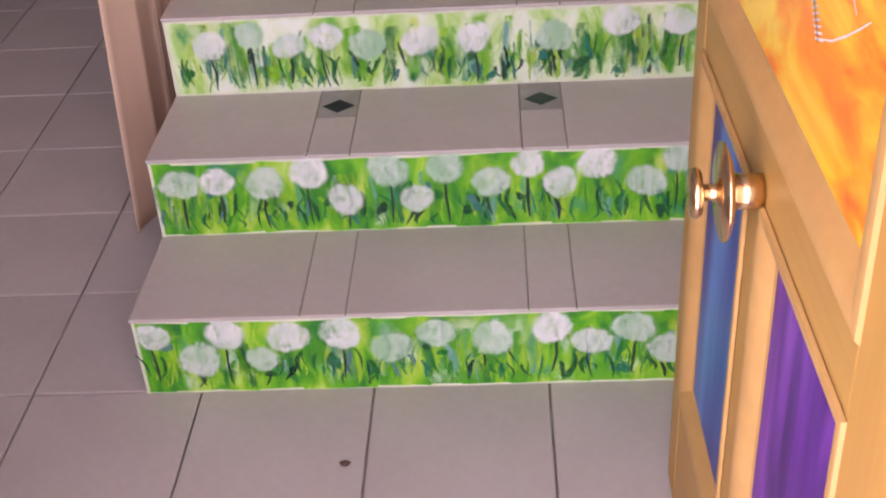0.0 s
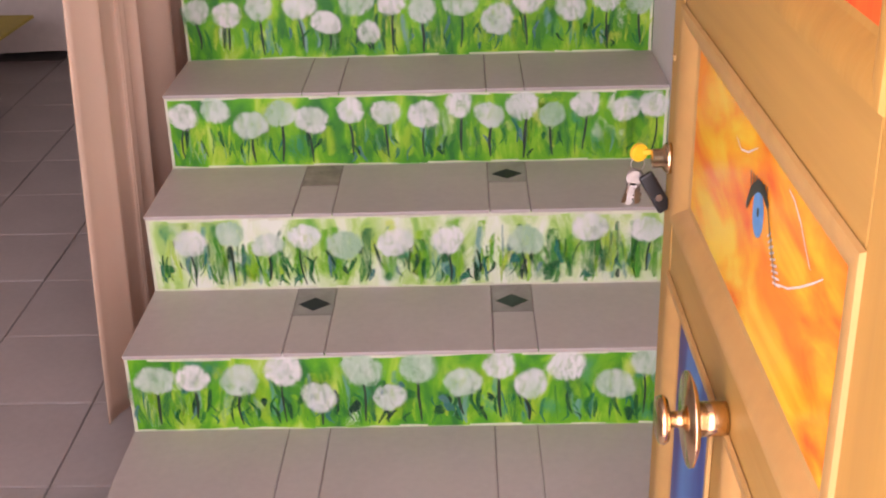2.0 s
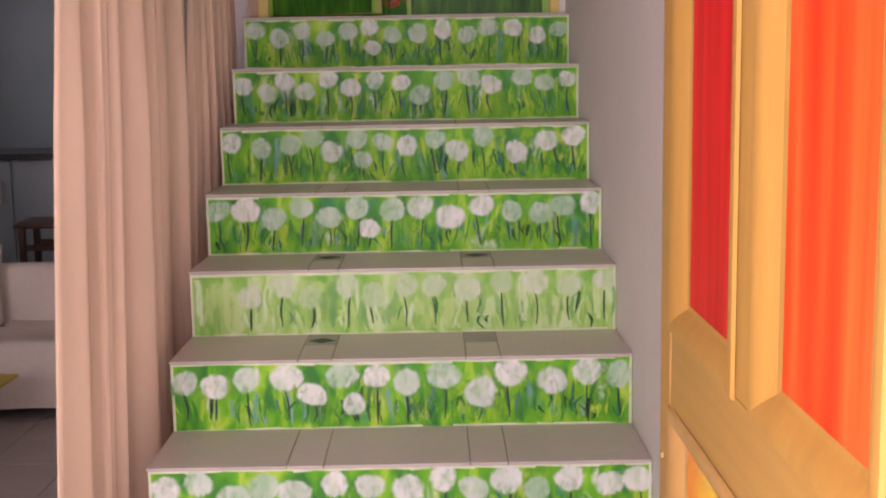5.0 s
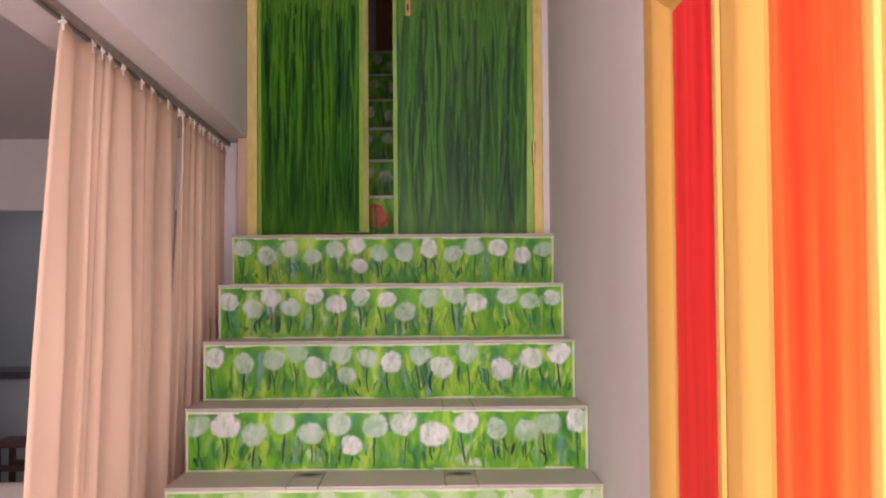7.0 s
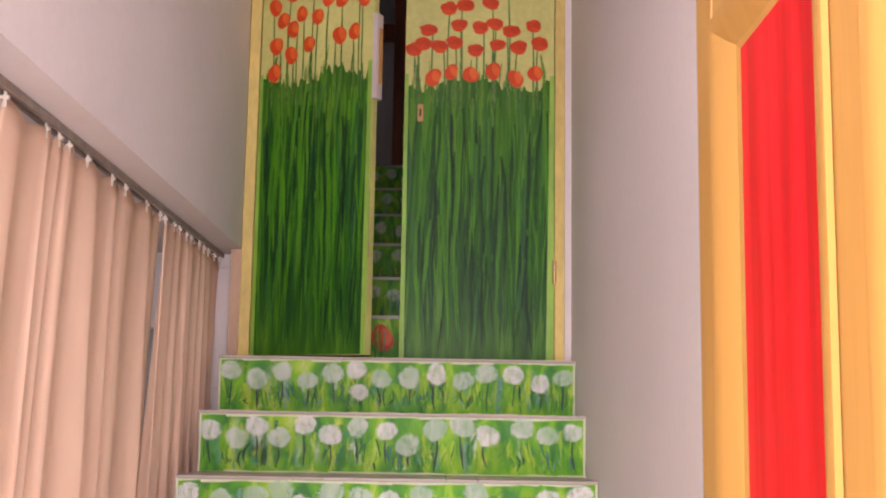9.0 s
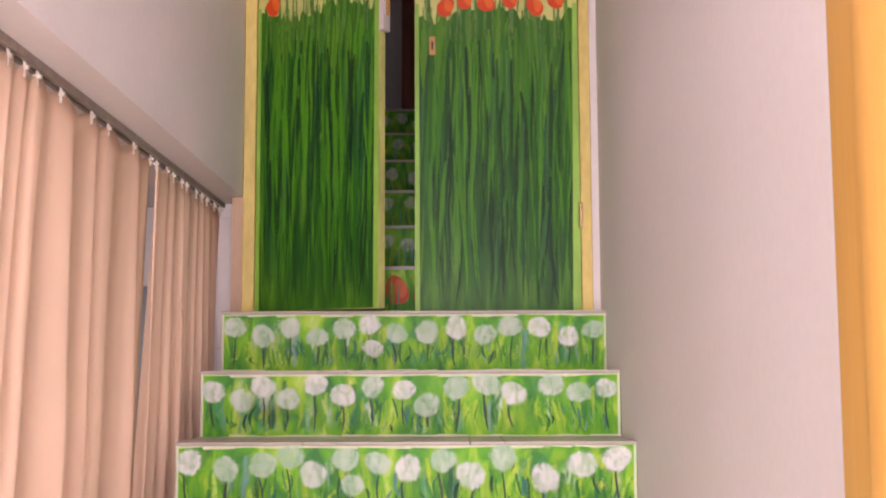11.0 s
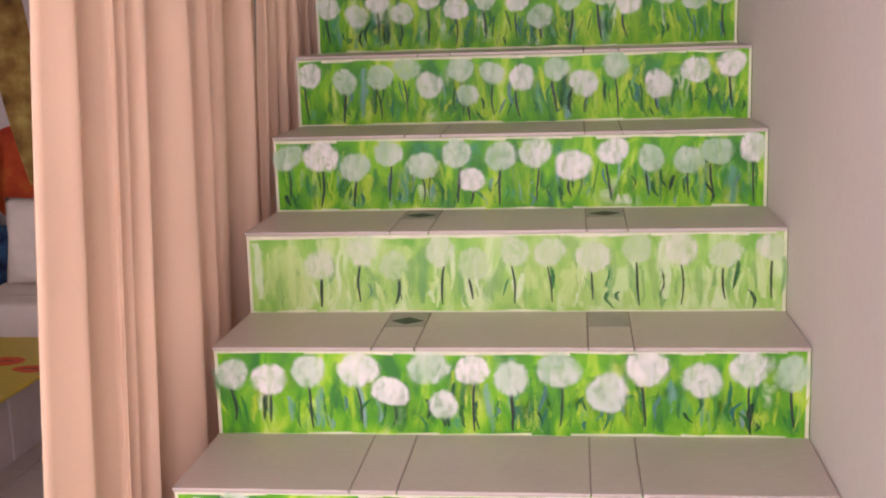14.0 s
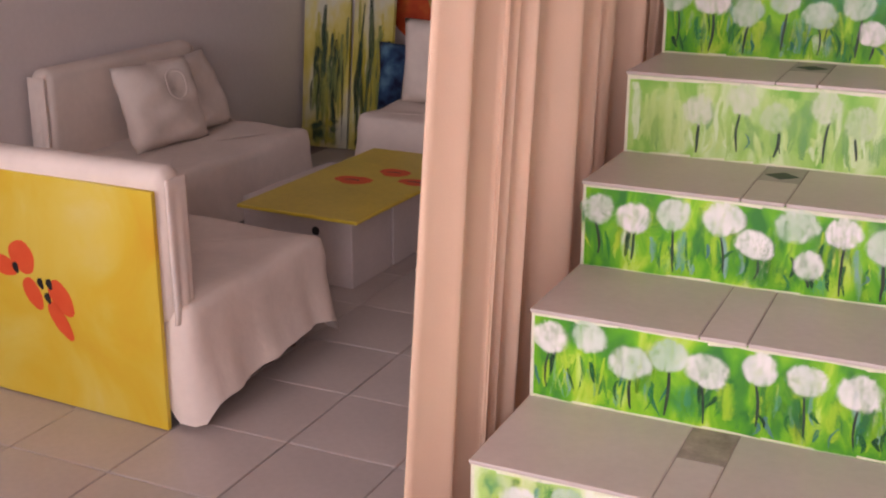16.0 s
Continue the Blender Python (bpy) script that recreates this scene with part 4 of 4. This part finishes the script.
# ---- living room ----
def draped(w, d, h, rng, hem=0.03, flare=0.05, sag=0.0, corner=0.05):
    """A throw over a rectangular block: rounded top edges and a wavy skirt. Centred on x, from y = 0 back to d, floor at z = 0."""
    n = 26
    path = []
    for (ax, ay), (bx, by) in (((-w / 2, 0), (w / 2, 0)), ((w / 2, 0), (w / 2, d)), ((w / 2, d), (-w / 2, d)), ((-w / 2, d), (-w / 2, 0))):
        for k in range(n):
            t = k / n
            path.append((ax + (bx - ax) * t, ay + (by - ay) * t, t))
    cx, cy = 0, d / 2
    ph = [rng.uniform(0, 6.28) for _ in range(4)]

    def ring(inset, z, out, wob, hemw):
        vs = []
        for k, (x, y, t) in enumerate(path):
            sx, sy = max(-w / 2 + corner, min(w / 2 - corner, x)), max(corner, min(d - corner, y))
            dx, dy = x - sx, y - sy
            ln = math.hypot(dx, dy) or 1e-6
            cn = 1 if (abs(dx) > 1e-9 and abs(dy) > 1e-9) else 0
            ux, uy = dx / ln, dy / ln
            if ln < 1e-5:
                ux, uy = (1 if x > 0 else -1) if abs(abs(x) - w / 2) < 1e-6 else 0, (-1 if y < d / 2 else 1) if min(y, d - y) < 1e-6 else 0
            a = k / len(path) * 2 * math.pi
            wv = math.sin(9 * a + ph[0]) * 0.5 + math.sin(17 * a + ph[1]) * 0.35 + math.sin(31 * a + ph[2]) * 0.2
            r = corner - inset + out * (1 - 0.2 * cn) + wob * wv
            zz = z + hemw * (0.75 + 0.25 * math.sin(4 * a + ph[3])) * (1 - cn) + (0.006 * math.sin(7 * a + ph[1]))
            vs.append((sx + ux * r, sy + uy * r, zz))
        return vs

    bm = bmesh.new()
    spec = [(0.30 * corner + corner, h + 0.004, 0, 0, 0), (corner * 0.55, h, 0, 0, 0), (corner * 0.2, h - 0.010, 0, 0.001, 0), (0.004, h - 0.032, 0, 0.002, 0), (0, h - 0.07, 0.003, 0.004, 0)]
    for q in range(1, 7):
        f = q / 6
        spec.append((0, (h - 0.07) * (1 - f) + hem * f, flare * f ** 1.5, 0.014 * f, 0.085 * f ** 2 if sag else 0.03 * f))
    rings = [[bm.verts.new(v) for v in ring(*s)] for s in spec]
    m = len(path)
    for a, b in zip(rings, rings[1:]):
        for k in range(m):
            bm.faces.new((a[k], b[k], b[(k + 1) % m], a[(k + 1) % m]))
    # the top: shallow dished grid by an inner ring and a centre
    inner = [bm.verts.new((cx + (v.co.x - cx) * 0.6, cy + (v.co.y - cy) * 0.6, h - 0.004 + 0.004 * math.sin(k * 0.7))) for k, v in enumerate(rings[0])]
    for k in range(m):
        bm.faces.new((rings[0][k], rings[0][(k + 1) % m], inner[(k + 1) % m], inner[k]))
    c = bm.verts.new((cx, cy, h - 0.008))
    for k in range(m):
        bm.faces.new((inner[k], inner[(k + 1) % m], c))
    bmesh.ops.recalc_face_normals(bm, faces=bm.faces)
    return bm


def cushion(w, h, t, seed):
    """A soft square cushion standing in its own x-z plane."""
    rng = random.Random(seed)
    bm = bmesh.new()
    n = 16
    sides = []
    for sgn in (-1, 1):
        g = []
        for i in range(n + 1):
            row = []
            for j in range(n + 1):
                u, v = 2 * i / n - 1, 2 * j / n - 1
                bulge = ((1 - u ** 4) * (1 - v ** 4)) ** 0.55
                pin = 1 - 0.07 * (1 - abs(u * v)) * max(abs(u), abs(v)) ** 3
                crease = 0.010 * math.sin(5 * u + 3 * v + seed) + 0.006 * math.sin(9 * v - 4 * u + 2 * seed)
                row.append(bm.verts.new((u * w / 2 * pin, sgn * (t / 2 * bulge + crease * bulge), h / 2 + v * h / 2 * pin)))
            g.append(row)
        sides.append(g)
    for s, g in enumerate(sides):
        for i in range(n):
            for j in range(n):
                q = (g[i][j], g[i + 1][j], g[i + 1][j + 1], g[i][j + 1])
                bm.faces.new(q if s == 0 else q[::-1])
    bmesh.ops.remove_doubles(bm, verts=bm.verts, dist=0.0004)
    return bm


def sofa(label, m, w, d, seat, back, seed, sag, flare=0.05):
    """A low sofa under a cream throw: draped seat, covered backrest, underframe coloured near-black as shade. Front at
    y = 0, back at y = d.
    """
    s = thing("sofa", m, label, "sofa", "living room sofas")
    rng = random.Random(seed)
    cloth = draped(w, d - 0.012, seat, rng, 0.025, flare, sag)
    for v in cloth.verts:
        v.co.y = min(v.co.y, d - 0.004)   # the throw hangs against what stands behind
    part("seat_cover", cloth, M_CLOTH, s, "cream throw over the seat", True)
    bm = bmesh.new()
    box(bm, -w / 2 + 0.045, w / 2 - 0.045, d - 0.105, d, seat - 0.06, back, bevel=0.042, seg=4)
    for v in bm.verts:
        v.co.y += 0.004 * math.sin(13 * v.co.x + seed)
    part("backrest", bm, M_CLOTH, s, "cream covered backrest", True)
    # loose cloth end hanging at each side of the backrest
    for sx in (-1, 1):
        bm = bmesh.new()
        n, mz = 10, 12
        g = [[bm.verts.new((sx * (w / 2 - 0.041 + 0.009 * (j / mz) * (0.5 + 0.5 * math.sin(i * 1.3 + seed))), d - 0.095 + 0.085 * i / n, back - 0.03 - (back - seat + 0.02) * j / mz)) for i in range(n + 1)] for j in range(mz + 1)]
        for j in range(mz):
            for i in range(n):
                bm.faces.new((g[j][i], g[j + 1][i], g[j + 1][i + 1], g[j][i + 1]))
        ob = part("throw_end", bm, M_CLOTH, s, "", True)
        ob.modifiers.new("thickness", 'SOLIDIFY').thickness = 0.006
    # near-black colour puts the shade beneath the throw into the underframe
    part("underframe", boxed(-w / 2 + 0.06, w / 2 - 0.06, 0.08, d - 0.02, 0.05, seat - 0.08), M_UNDERSHADE, s)
    for x in (-w / 2 + 0.09, w / 2 - 0.09):
        for y in (0.12, d - 0.07):
            part("leg", lathe(bmesh.new(), [(0.018, 0), (0.024, 0.05)], pose(x, y, 0), 10), M_STOOL, s)
    return s


sofa_a = sofa("low sofa under a cream throw backed by a yellow board", pose(-1.735, 2.085, 0, 0, 0, 180), 1.15, 0.78, 0.36, 0.745, 3, 1, 0.045)
sofa_b = sofa("low sofa under a cream throw along the wall", pose(-2.03, 2.925, 0, 0, 0, 90), 1.05, 0.70, 0.36, 0.725, 5, 1)
sofa_c = sofa("low sofa under a cream throw before the kitchen opening", pose(-1.25, 3.77, 0), 1.50, 0.66, 0.36, 0.655, 9, 0)

for lab, m, w, h, t, sd in (("cream square cushion leaning on the backrest", pose(-2.40, 2.92, 0.352, -20, 0, 82), 0.43, 0.37, 0.14, 2),
                            ("plain cream cushion leaning behind another", pose(-2.44, 3.21, 0.355, -24, 0, 92), 0.42, 0.36, 0.12, 4),
                            ("large cream cushion standing on the sofa", pose(-1.74, 4.17, 0.355, -10, 0, 4), 0.42, 0.42, 0.15, 6)):
    c = thing("cushion", m, lab, "cushion", "sofa cushions")
    cover = part("cover", cushion(w, h, t, sd), M_PILLOW, c, "", True)
    if sd == 2:
        bm = bmesh.new()
        prev = None
        for k in range(25):
            a = 2 * math.pi * k / 24
            ring = []
            for q in range(6):
                e = 2 * math.pi * q / 6
                rr = 0.062 + 0.006 * math.cos(e)
                x, z = 0.06 + rr * math.cos(a), h * 0.66 + rr * math.sin(a)
                u, v = 2 * x / w, 2 * z / h - 1
                bulge = (max(0, 1 - u ** 4) * max(0, 1 - v ** 4)) ** 0.55
                crease = 0.010 * math.sin(5 * u + 3 * v + sd) + 0.006 * math.sin(9 * v - 4 * u + 2 * sd)
                ring.append(bm.verts.new((x, -(t / 2 + crease) * bulge - 0.003 * math.sin(e), z)))
            if prev:
                for q in range(6):
                    bm.faces.new((prev[q], ring[q], ring[(q + 1) % 6], prev[(q + 1) % 6]))
            prev = ring
        part("piping", bm, M_CLOTH, cover, "pale corded ring sewn on the cushion", True)
bl = thing("cushion", pose(-2.06, 4.42, 0.25, -8, 0, 6), "dark blue patterned cushion behind the sofa", "cushion", "sofa cushions")
M_NAVY = ramp_material("blue_pattern_cloth", [(0.35, (0.01, 0.015, 0.05)), (0.5, (0.03, 0.08, 0.17)), (0.65, (0.10, 0.22, 0.34))], 0.85, "noise", 9, (1, 1, 1), 0.2, 4)
part("cover", cushion(0.31, 0.36, 0.12, 8), M_NAVY, bl, "", True)

# yellow board behind the first sofa
M_YBOARD = ramp_material("yellow_board_paint", [(0.30, (0.66, 0.40, 0.03)), (0.45, (0.68, 0.49, 0.04)), (0.60, (0.70, 0.56, 0.09)), (0.75, (0.72, 0.64, 0.24))], 0.5, "noise", 3.4, (1, 1, 0.8), 0.1, 5, distort=0.7)
M_POPPY = ramp_material("red_poppy_paint", [(0.0, (0.66, 0.06, 0.02)), (1.0, (0.80, 0.13, 0.04))], 0.5, "island", 26, (1, 1, 1), 0.2, mixnoise=0.3)
M_YTABLE = material("yellow_lacquer", (0.64, 0.50, 0.05), 0.4, 0.08, 3, 50, 0.04)
board = thing("painted_board", pose(-1.222, 1.283, 0.004, 0, 0, -2), "yellow painted board with red petals fixed behind a sofa", "painting")
part("panel", boxed(-1.16, 0.0, 0, 0.016, 0, 0.685, bevel=0.002), M_YBOARD, board)
for x, z, rx, rz, tu in ((-0.457, 0.330, 0.030, 0.052, 0.45), (-0.352, 0.332, 0.036, 0.060, 0.55), (-0.362, 0.262, 0.026, 0.066, 0.60), (-0.488, 0.435, 0.046, 0.052, 0.3), (-0.56, 0.40, 0.03, 0.05, 1.2)):
    pet = Brush(40, 0.0006)
    pet.blob(x, z, rx, rz, 18, 0.06, tu)
    pet.part("petal", M_POPPY, board, "red painted petal")
for x, z in ((-0.425, 0.365), (-0.392, 0.368), (-0.402, 0.325), (-0.515, 0.40)):
    drk = Brush(41, 0.0012)
    drk.blob(x, z, 0.011, 0.018, 10, 0.2)
    drk.part("petal_heart", M_BLACK, board)

# low table: yellow top on white boxes
table = thing("low_table", pose(-1.46, 2.89, 0, 0, 0, -2), "low table of white boxes under a yellow painted top", "table")
top = part("tabletop", boxed(-0.255, 0.255, -0.505, 0.505, 0.298, 0.312, bevel=0.003), M_YTABLE, table, "yellow tabletop with red petals")
for x, y, rx, ry, tu in ((-0.05, -0.015, 0.078, 0.060, 0.2), (0.04, 0.16, 0.068, 0.058, 0.0), (0.185, 0.065, 0.070, 0.050, 0.3)):
    pet = Brush(50, 0.0006)
    pet.blob(x, y, rx, ry, 20, 0.1, tu)
    hrt = Brush(51, 0.0010)
    hrt.line([(x - 0.5 * rx, y - 0.1 * ry), (x - 0.1 * rx, y + 0.1 * ry), (x + 0.35 * rx, y)], 0.012)
    flat = Matrix(((1, 0, 0, 0), (0, 0, 1, 0), (0, -1, 0, 0.312), (0, 0, 0, 1)))
    hrt.part("petal_heart", M_STOOL, top).matrix_basis = flat
    ob = pet.part("petal", M_POPPY, top, "red painted petal")
    ob.matrix_basis = flat
for y0, y1 in ((-0.365, -0.07), (-0.055, 0.26)):
    bx = part("box", boxed(-0.33, 0.15, y0, y1, 0.0, 0.297, bevel=0.004), M_BOX, table, "white painted wooden box")
    if y0 < 0:
        part("finger_hole", lathe(bmesh.new(), [(0.017, 0.0), (0.017, 0.002)], pose(-0.005, y0 + 0.0005, 0.205, 90), 16), M_BLACK, bx)

# canvases at the back
M_CANV = ramp_material("pale_yellow_canvas", [(0.32, (0.52, 0.44, 0.05)), (0.47, (0.66, 0.60, 0.18)), (0.6, (0.68, 0.68, 0.52)), (0.72, (0.58, 0.60, 0.50))], 0.7, "noise", 6, (1, 1, 0.5), 0.2, 4)
M_LEAFP = brush_material("grey_green_leaf_paint", [(0.0, (0.015, 0.035, 0.02)), (0.35, (0.06, 0.11, 0.06)), (0.6, (0.26, 0.32, 0.10)), (1.0, (0.60, 0.50, 0.05))], 0.7, 0.6, 0.6, (40, 40, 9), 0.6)


def tulip_canvas(m, w, h, seed, heads):
    c = thing("tulip_painting", m, "unframed canvas of orange tulips leaning on the wall", "painting", "leaning canvases")
    cv = part("canvas", boxed(0, w, 0, 0.022, 0, h), M_CANV, c)
    g = Brush(seed, 0.0006)
    for _ in range(46):
        x = g.rng.choice((0.3, 0.45, 0.75)) * w + g.rng.gauss(0, 0.03)
        x = max(0.03, min(w - 0.03, x))
        z = g.rng.uniform(0.01, h * 0.45)
        g.stroke(x, z, min(h - 0.12, z + g.rng.uniform(0.15, 0.45)), g.rng.uniform(0.016, 0.048), g.rng.uniform(-0.02, 0.02), g.rng.uniform(-0.01, 0.01))
    for _ in range(22):
        g.blob(g.rng.uniform(0.06, w - 0.06), g.rng.uniform(0.03, 0.14), 0.035, 0.03, 12, 0.2)
    tagged(g.part("leaf_strokes", M_LEAFP, cv), kind="stuff")
    for x, z in heads:
        t = Brush(seed + 1, 0.003)
        tulip(t, x, z, 1.35, 0)
        t.part("tulip_head", M_TULIP, cv)


tulip_canvas(pose(-2.715, 4.45, 0.004, -7, 0, 3), 0.275, 1.0, 60, ((0.12, 0.895), (0.25, 0.915)))
tulip_canvas(pose(-2.435, 4.475, 0.004, -7, 0, -6), 0.25, 1.01, 64, ((0.10, 0.86), (0.19, 0.89), (0.03, 0.92)))
structure("wall_pier", boxed(XL + 0.001, -2.43, 4.60, YB - 0.001, 0, HC - 0.001), M_WALL, "white plaster pier in the living room corner", "wall")
big = thing("large_painting", pose(-2.38, 4.66, 0.004, -3), "large colourful canvas with ochre arc and red field", "painting")
M_OCHRE = ramp_material("ochre_arc_paint", [(0.3, (0.16, 0.08, 0.02)), (0.5, (0.34, 0.20, 0.05)), (0.7, (0.55, 0.42, 0.12))], 0.65, "noise", 8, (1, 1, 1), 0.2, 4)
M_REDF = ramp_material("red_field_paint", [(0.3, (0.36, 0.03, 0.01)), (0.55, (0.56, 0.08, 0.02)), (0.75, (0.70, 0.20, 0.04))], 0.65, "noise", 7, (1, 1, 1), 0.2, 4)
cv = part("canvas", boxed(0, 0.46, 0, 0.025, 0, 1.75), M_BOX, big)
b = Brush(70, 0.0006)
b.blob(0.26, 0.82, 0.18, 0.24, 24, 0.02, 0.1)
b.part("red_field", M_REDF, cv)
b = Brush(71, 0.003)
arc = [(0.04 + 0.30 * t + 0.01 * math.sin(6 * t), 1.74 - 0.98 * t ** 1.2) for t in [k / 14 for k in range(15)]]
b.poly([(x, z) for x, z in arc] + [(min(0.458, x + 0.30 - 0.18 * k / 14), z + 0.008) for k, (x, z) in reversed(list(enumerate(arc)))])
b.part("ochre_arc", M_OCHRE, cv)

# grey blue hanging in the kitchen opening
M_HANG = material("grey_blue_cloth", (0.30, 0.31, 0.40), 0.9, 0.08, 4, 200, 0.1)
hang = thing("door_curtain", pose(0, 0, 0), "grey blue cloth hanging in the kitchen opening", "curtain")
bm = bmesh.new()
g = [[bm.verts.new((-1.93 + 0.10 * i / 40, 4.82 + 0.015 * math.sin(i * 0.9), 2.06 - 1.5 * j / 10)) for i in range(41)] for j in range(11)]
for j in range(10):
    for i in range(40):
        bm.faces.new((g[j][i], g[j + 1][i], g[j + 1][i + 1], g[j][i + 1]))
ob = part("cloth", bm, M_HANG, hang, "", True)
ob.modifiers.new("thickness", 'SOLIDIFY').thickness = 0.004

# ---- kitchen beyond ----
stool = thing("bar_stool", pose(-1.60, 5.30, 0), "dark brown wooden bar stool by the kitchen counter", "stool")
part("seat", boxed(-0.19, 0.19, -0.17, 0.17, 0.735, 0.768, bevel=0.01), M_STOOL, stool, "", True)
for sx in (-1, 1):
    for sy in (-1, 1):
        part("leg", boxed(sx * 0.15 - 0.018, sx * 0.15 + 0.018, sy * 0.13 - 0.018, sy * 0.13 + 0.018, 0, 0.734, bevel=0.004), M_STOOL, stool)
for sy in (-1, 1):
    for z in (0.60, 0.25):
        part("stretcher", boxed(-0.131, 0.131, sy * 0.13 - 0.009, sy * 0.13 + 0.009, z, z + 0.035, bevel=0.003), M_STOOL, stool)
for sx in (-1, 1):
    part("stretcher", boxed(sx * 0.15 - 0.009, sx * 0.15 + 0.009, -0.111, 0.111, 0.42, 0.455, bevel=0.003), M_STOOL, stool)
M_WORK = material("dark_worktop", (0.06, 0.055, 0.055), 0.35, 0.15, 12, 90, 0.03)
for k, x in enumerate((-2.70, -2.08, -1.46, -0.84)):
    cab = thing("kitchen_cabinet", pose(x, 6.0, 0), "pale grey kitchen counter cabinet", "cabinet", "kitchen cabinets")
    part("body", boxed(0.001, 0.619, 0.02, 0.60, 0.0, 1.08), M_KITCH, cab)
    dr = part("door", boxed(0.006, 0.614, 0.001, 0.019, 0.10, 1.07, bevel=0.002), M_KITCH, cab)
    part("handle", boxed(0.54, 0.556, -0.02, 0.0, 0.80, 0.95, bevel=0.003), M_STEEL, dr)
wt = thing("worktop", pose(0, 0, 0), "dark kitchen worktop over grey cabinets", "worktop")
part("slab", boxed(-2.70, -0.22, 5.97, 6.61, 1.081, 1.12, bevel=0.004), M_WORK, wt)

grit = thing("pebble", pose(0.405, -0.205, 0.0), "small dark crumb of grit on the floor tiles", "pebble")
bm = bmesh.new()
bmesh.ops.create_icosphere(bm, subdivisions=2, radius=0.007)
for v in bm.verts:
    v.co.x *= 1.3 + 0.3 * math.sin(900 * v.co.y)
    v.co.z = v.co.z * 0.6 + 0.0042
part("stone", bm, M_STOOL, grit, "", True)

# ---- floor tiles, one by one ----
floor_ob = bpy.data.objects["floor"]
TX, TY, JOINT = 0.333, 0.340, 0.004
tile_me = link_mesh("floor_tile", boxed(-TX / 2 + JOINT / 2, TX / 2 - JOINT / 2, -TY / 2 + JOINT / 2, TY / 2 - JOINT / 2, -0.012, 0, bevel=0.0018, seg=1), M_TILE)
for i in range(-9, 4):
    for j in range(-5, 17):
        x, y = 0.108 + TX * (i + 0.5), 0.010 + TY * (j + 0.5)
        if x - TX / 2 < XL - 0.12 or x + TX / 2 > XR + 0.15 or (x > 0.12 and y > 0.3):
            continue
        piece("floor_tile", tile_me, floor_ob, pose(x, y, 0.0004 * ((i * 7 + j * 5) % 3)))
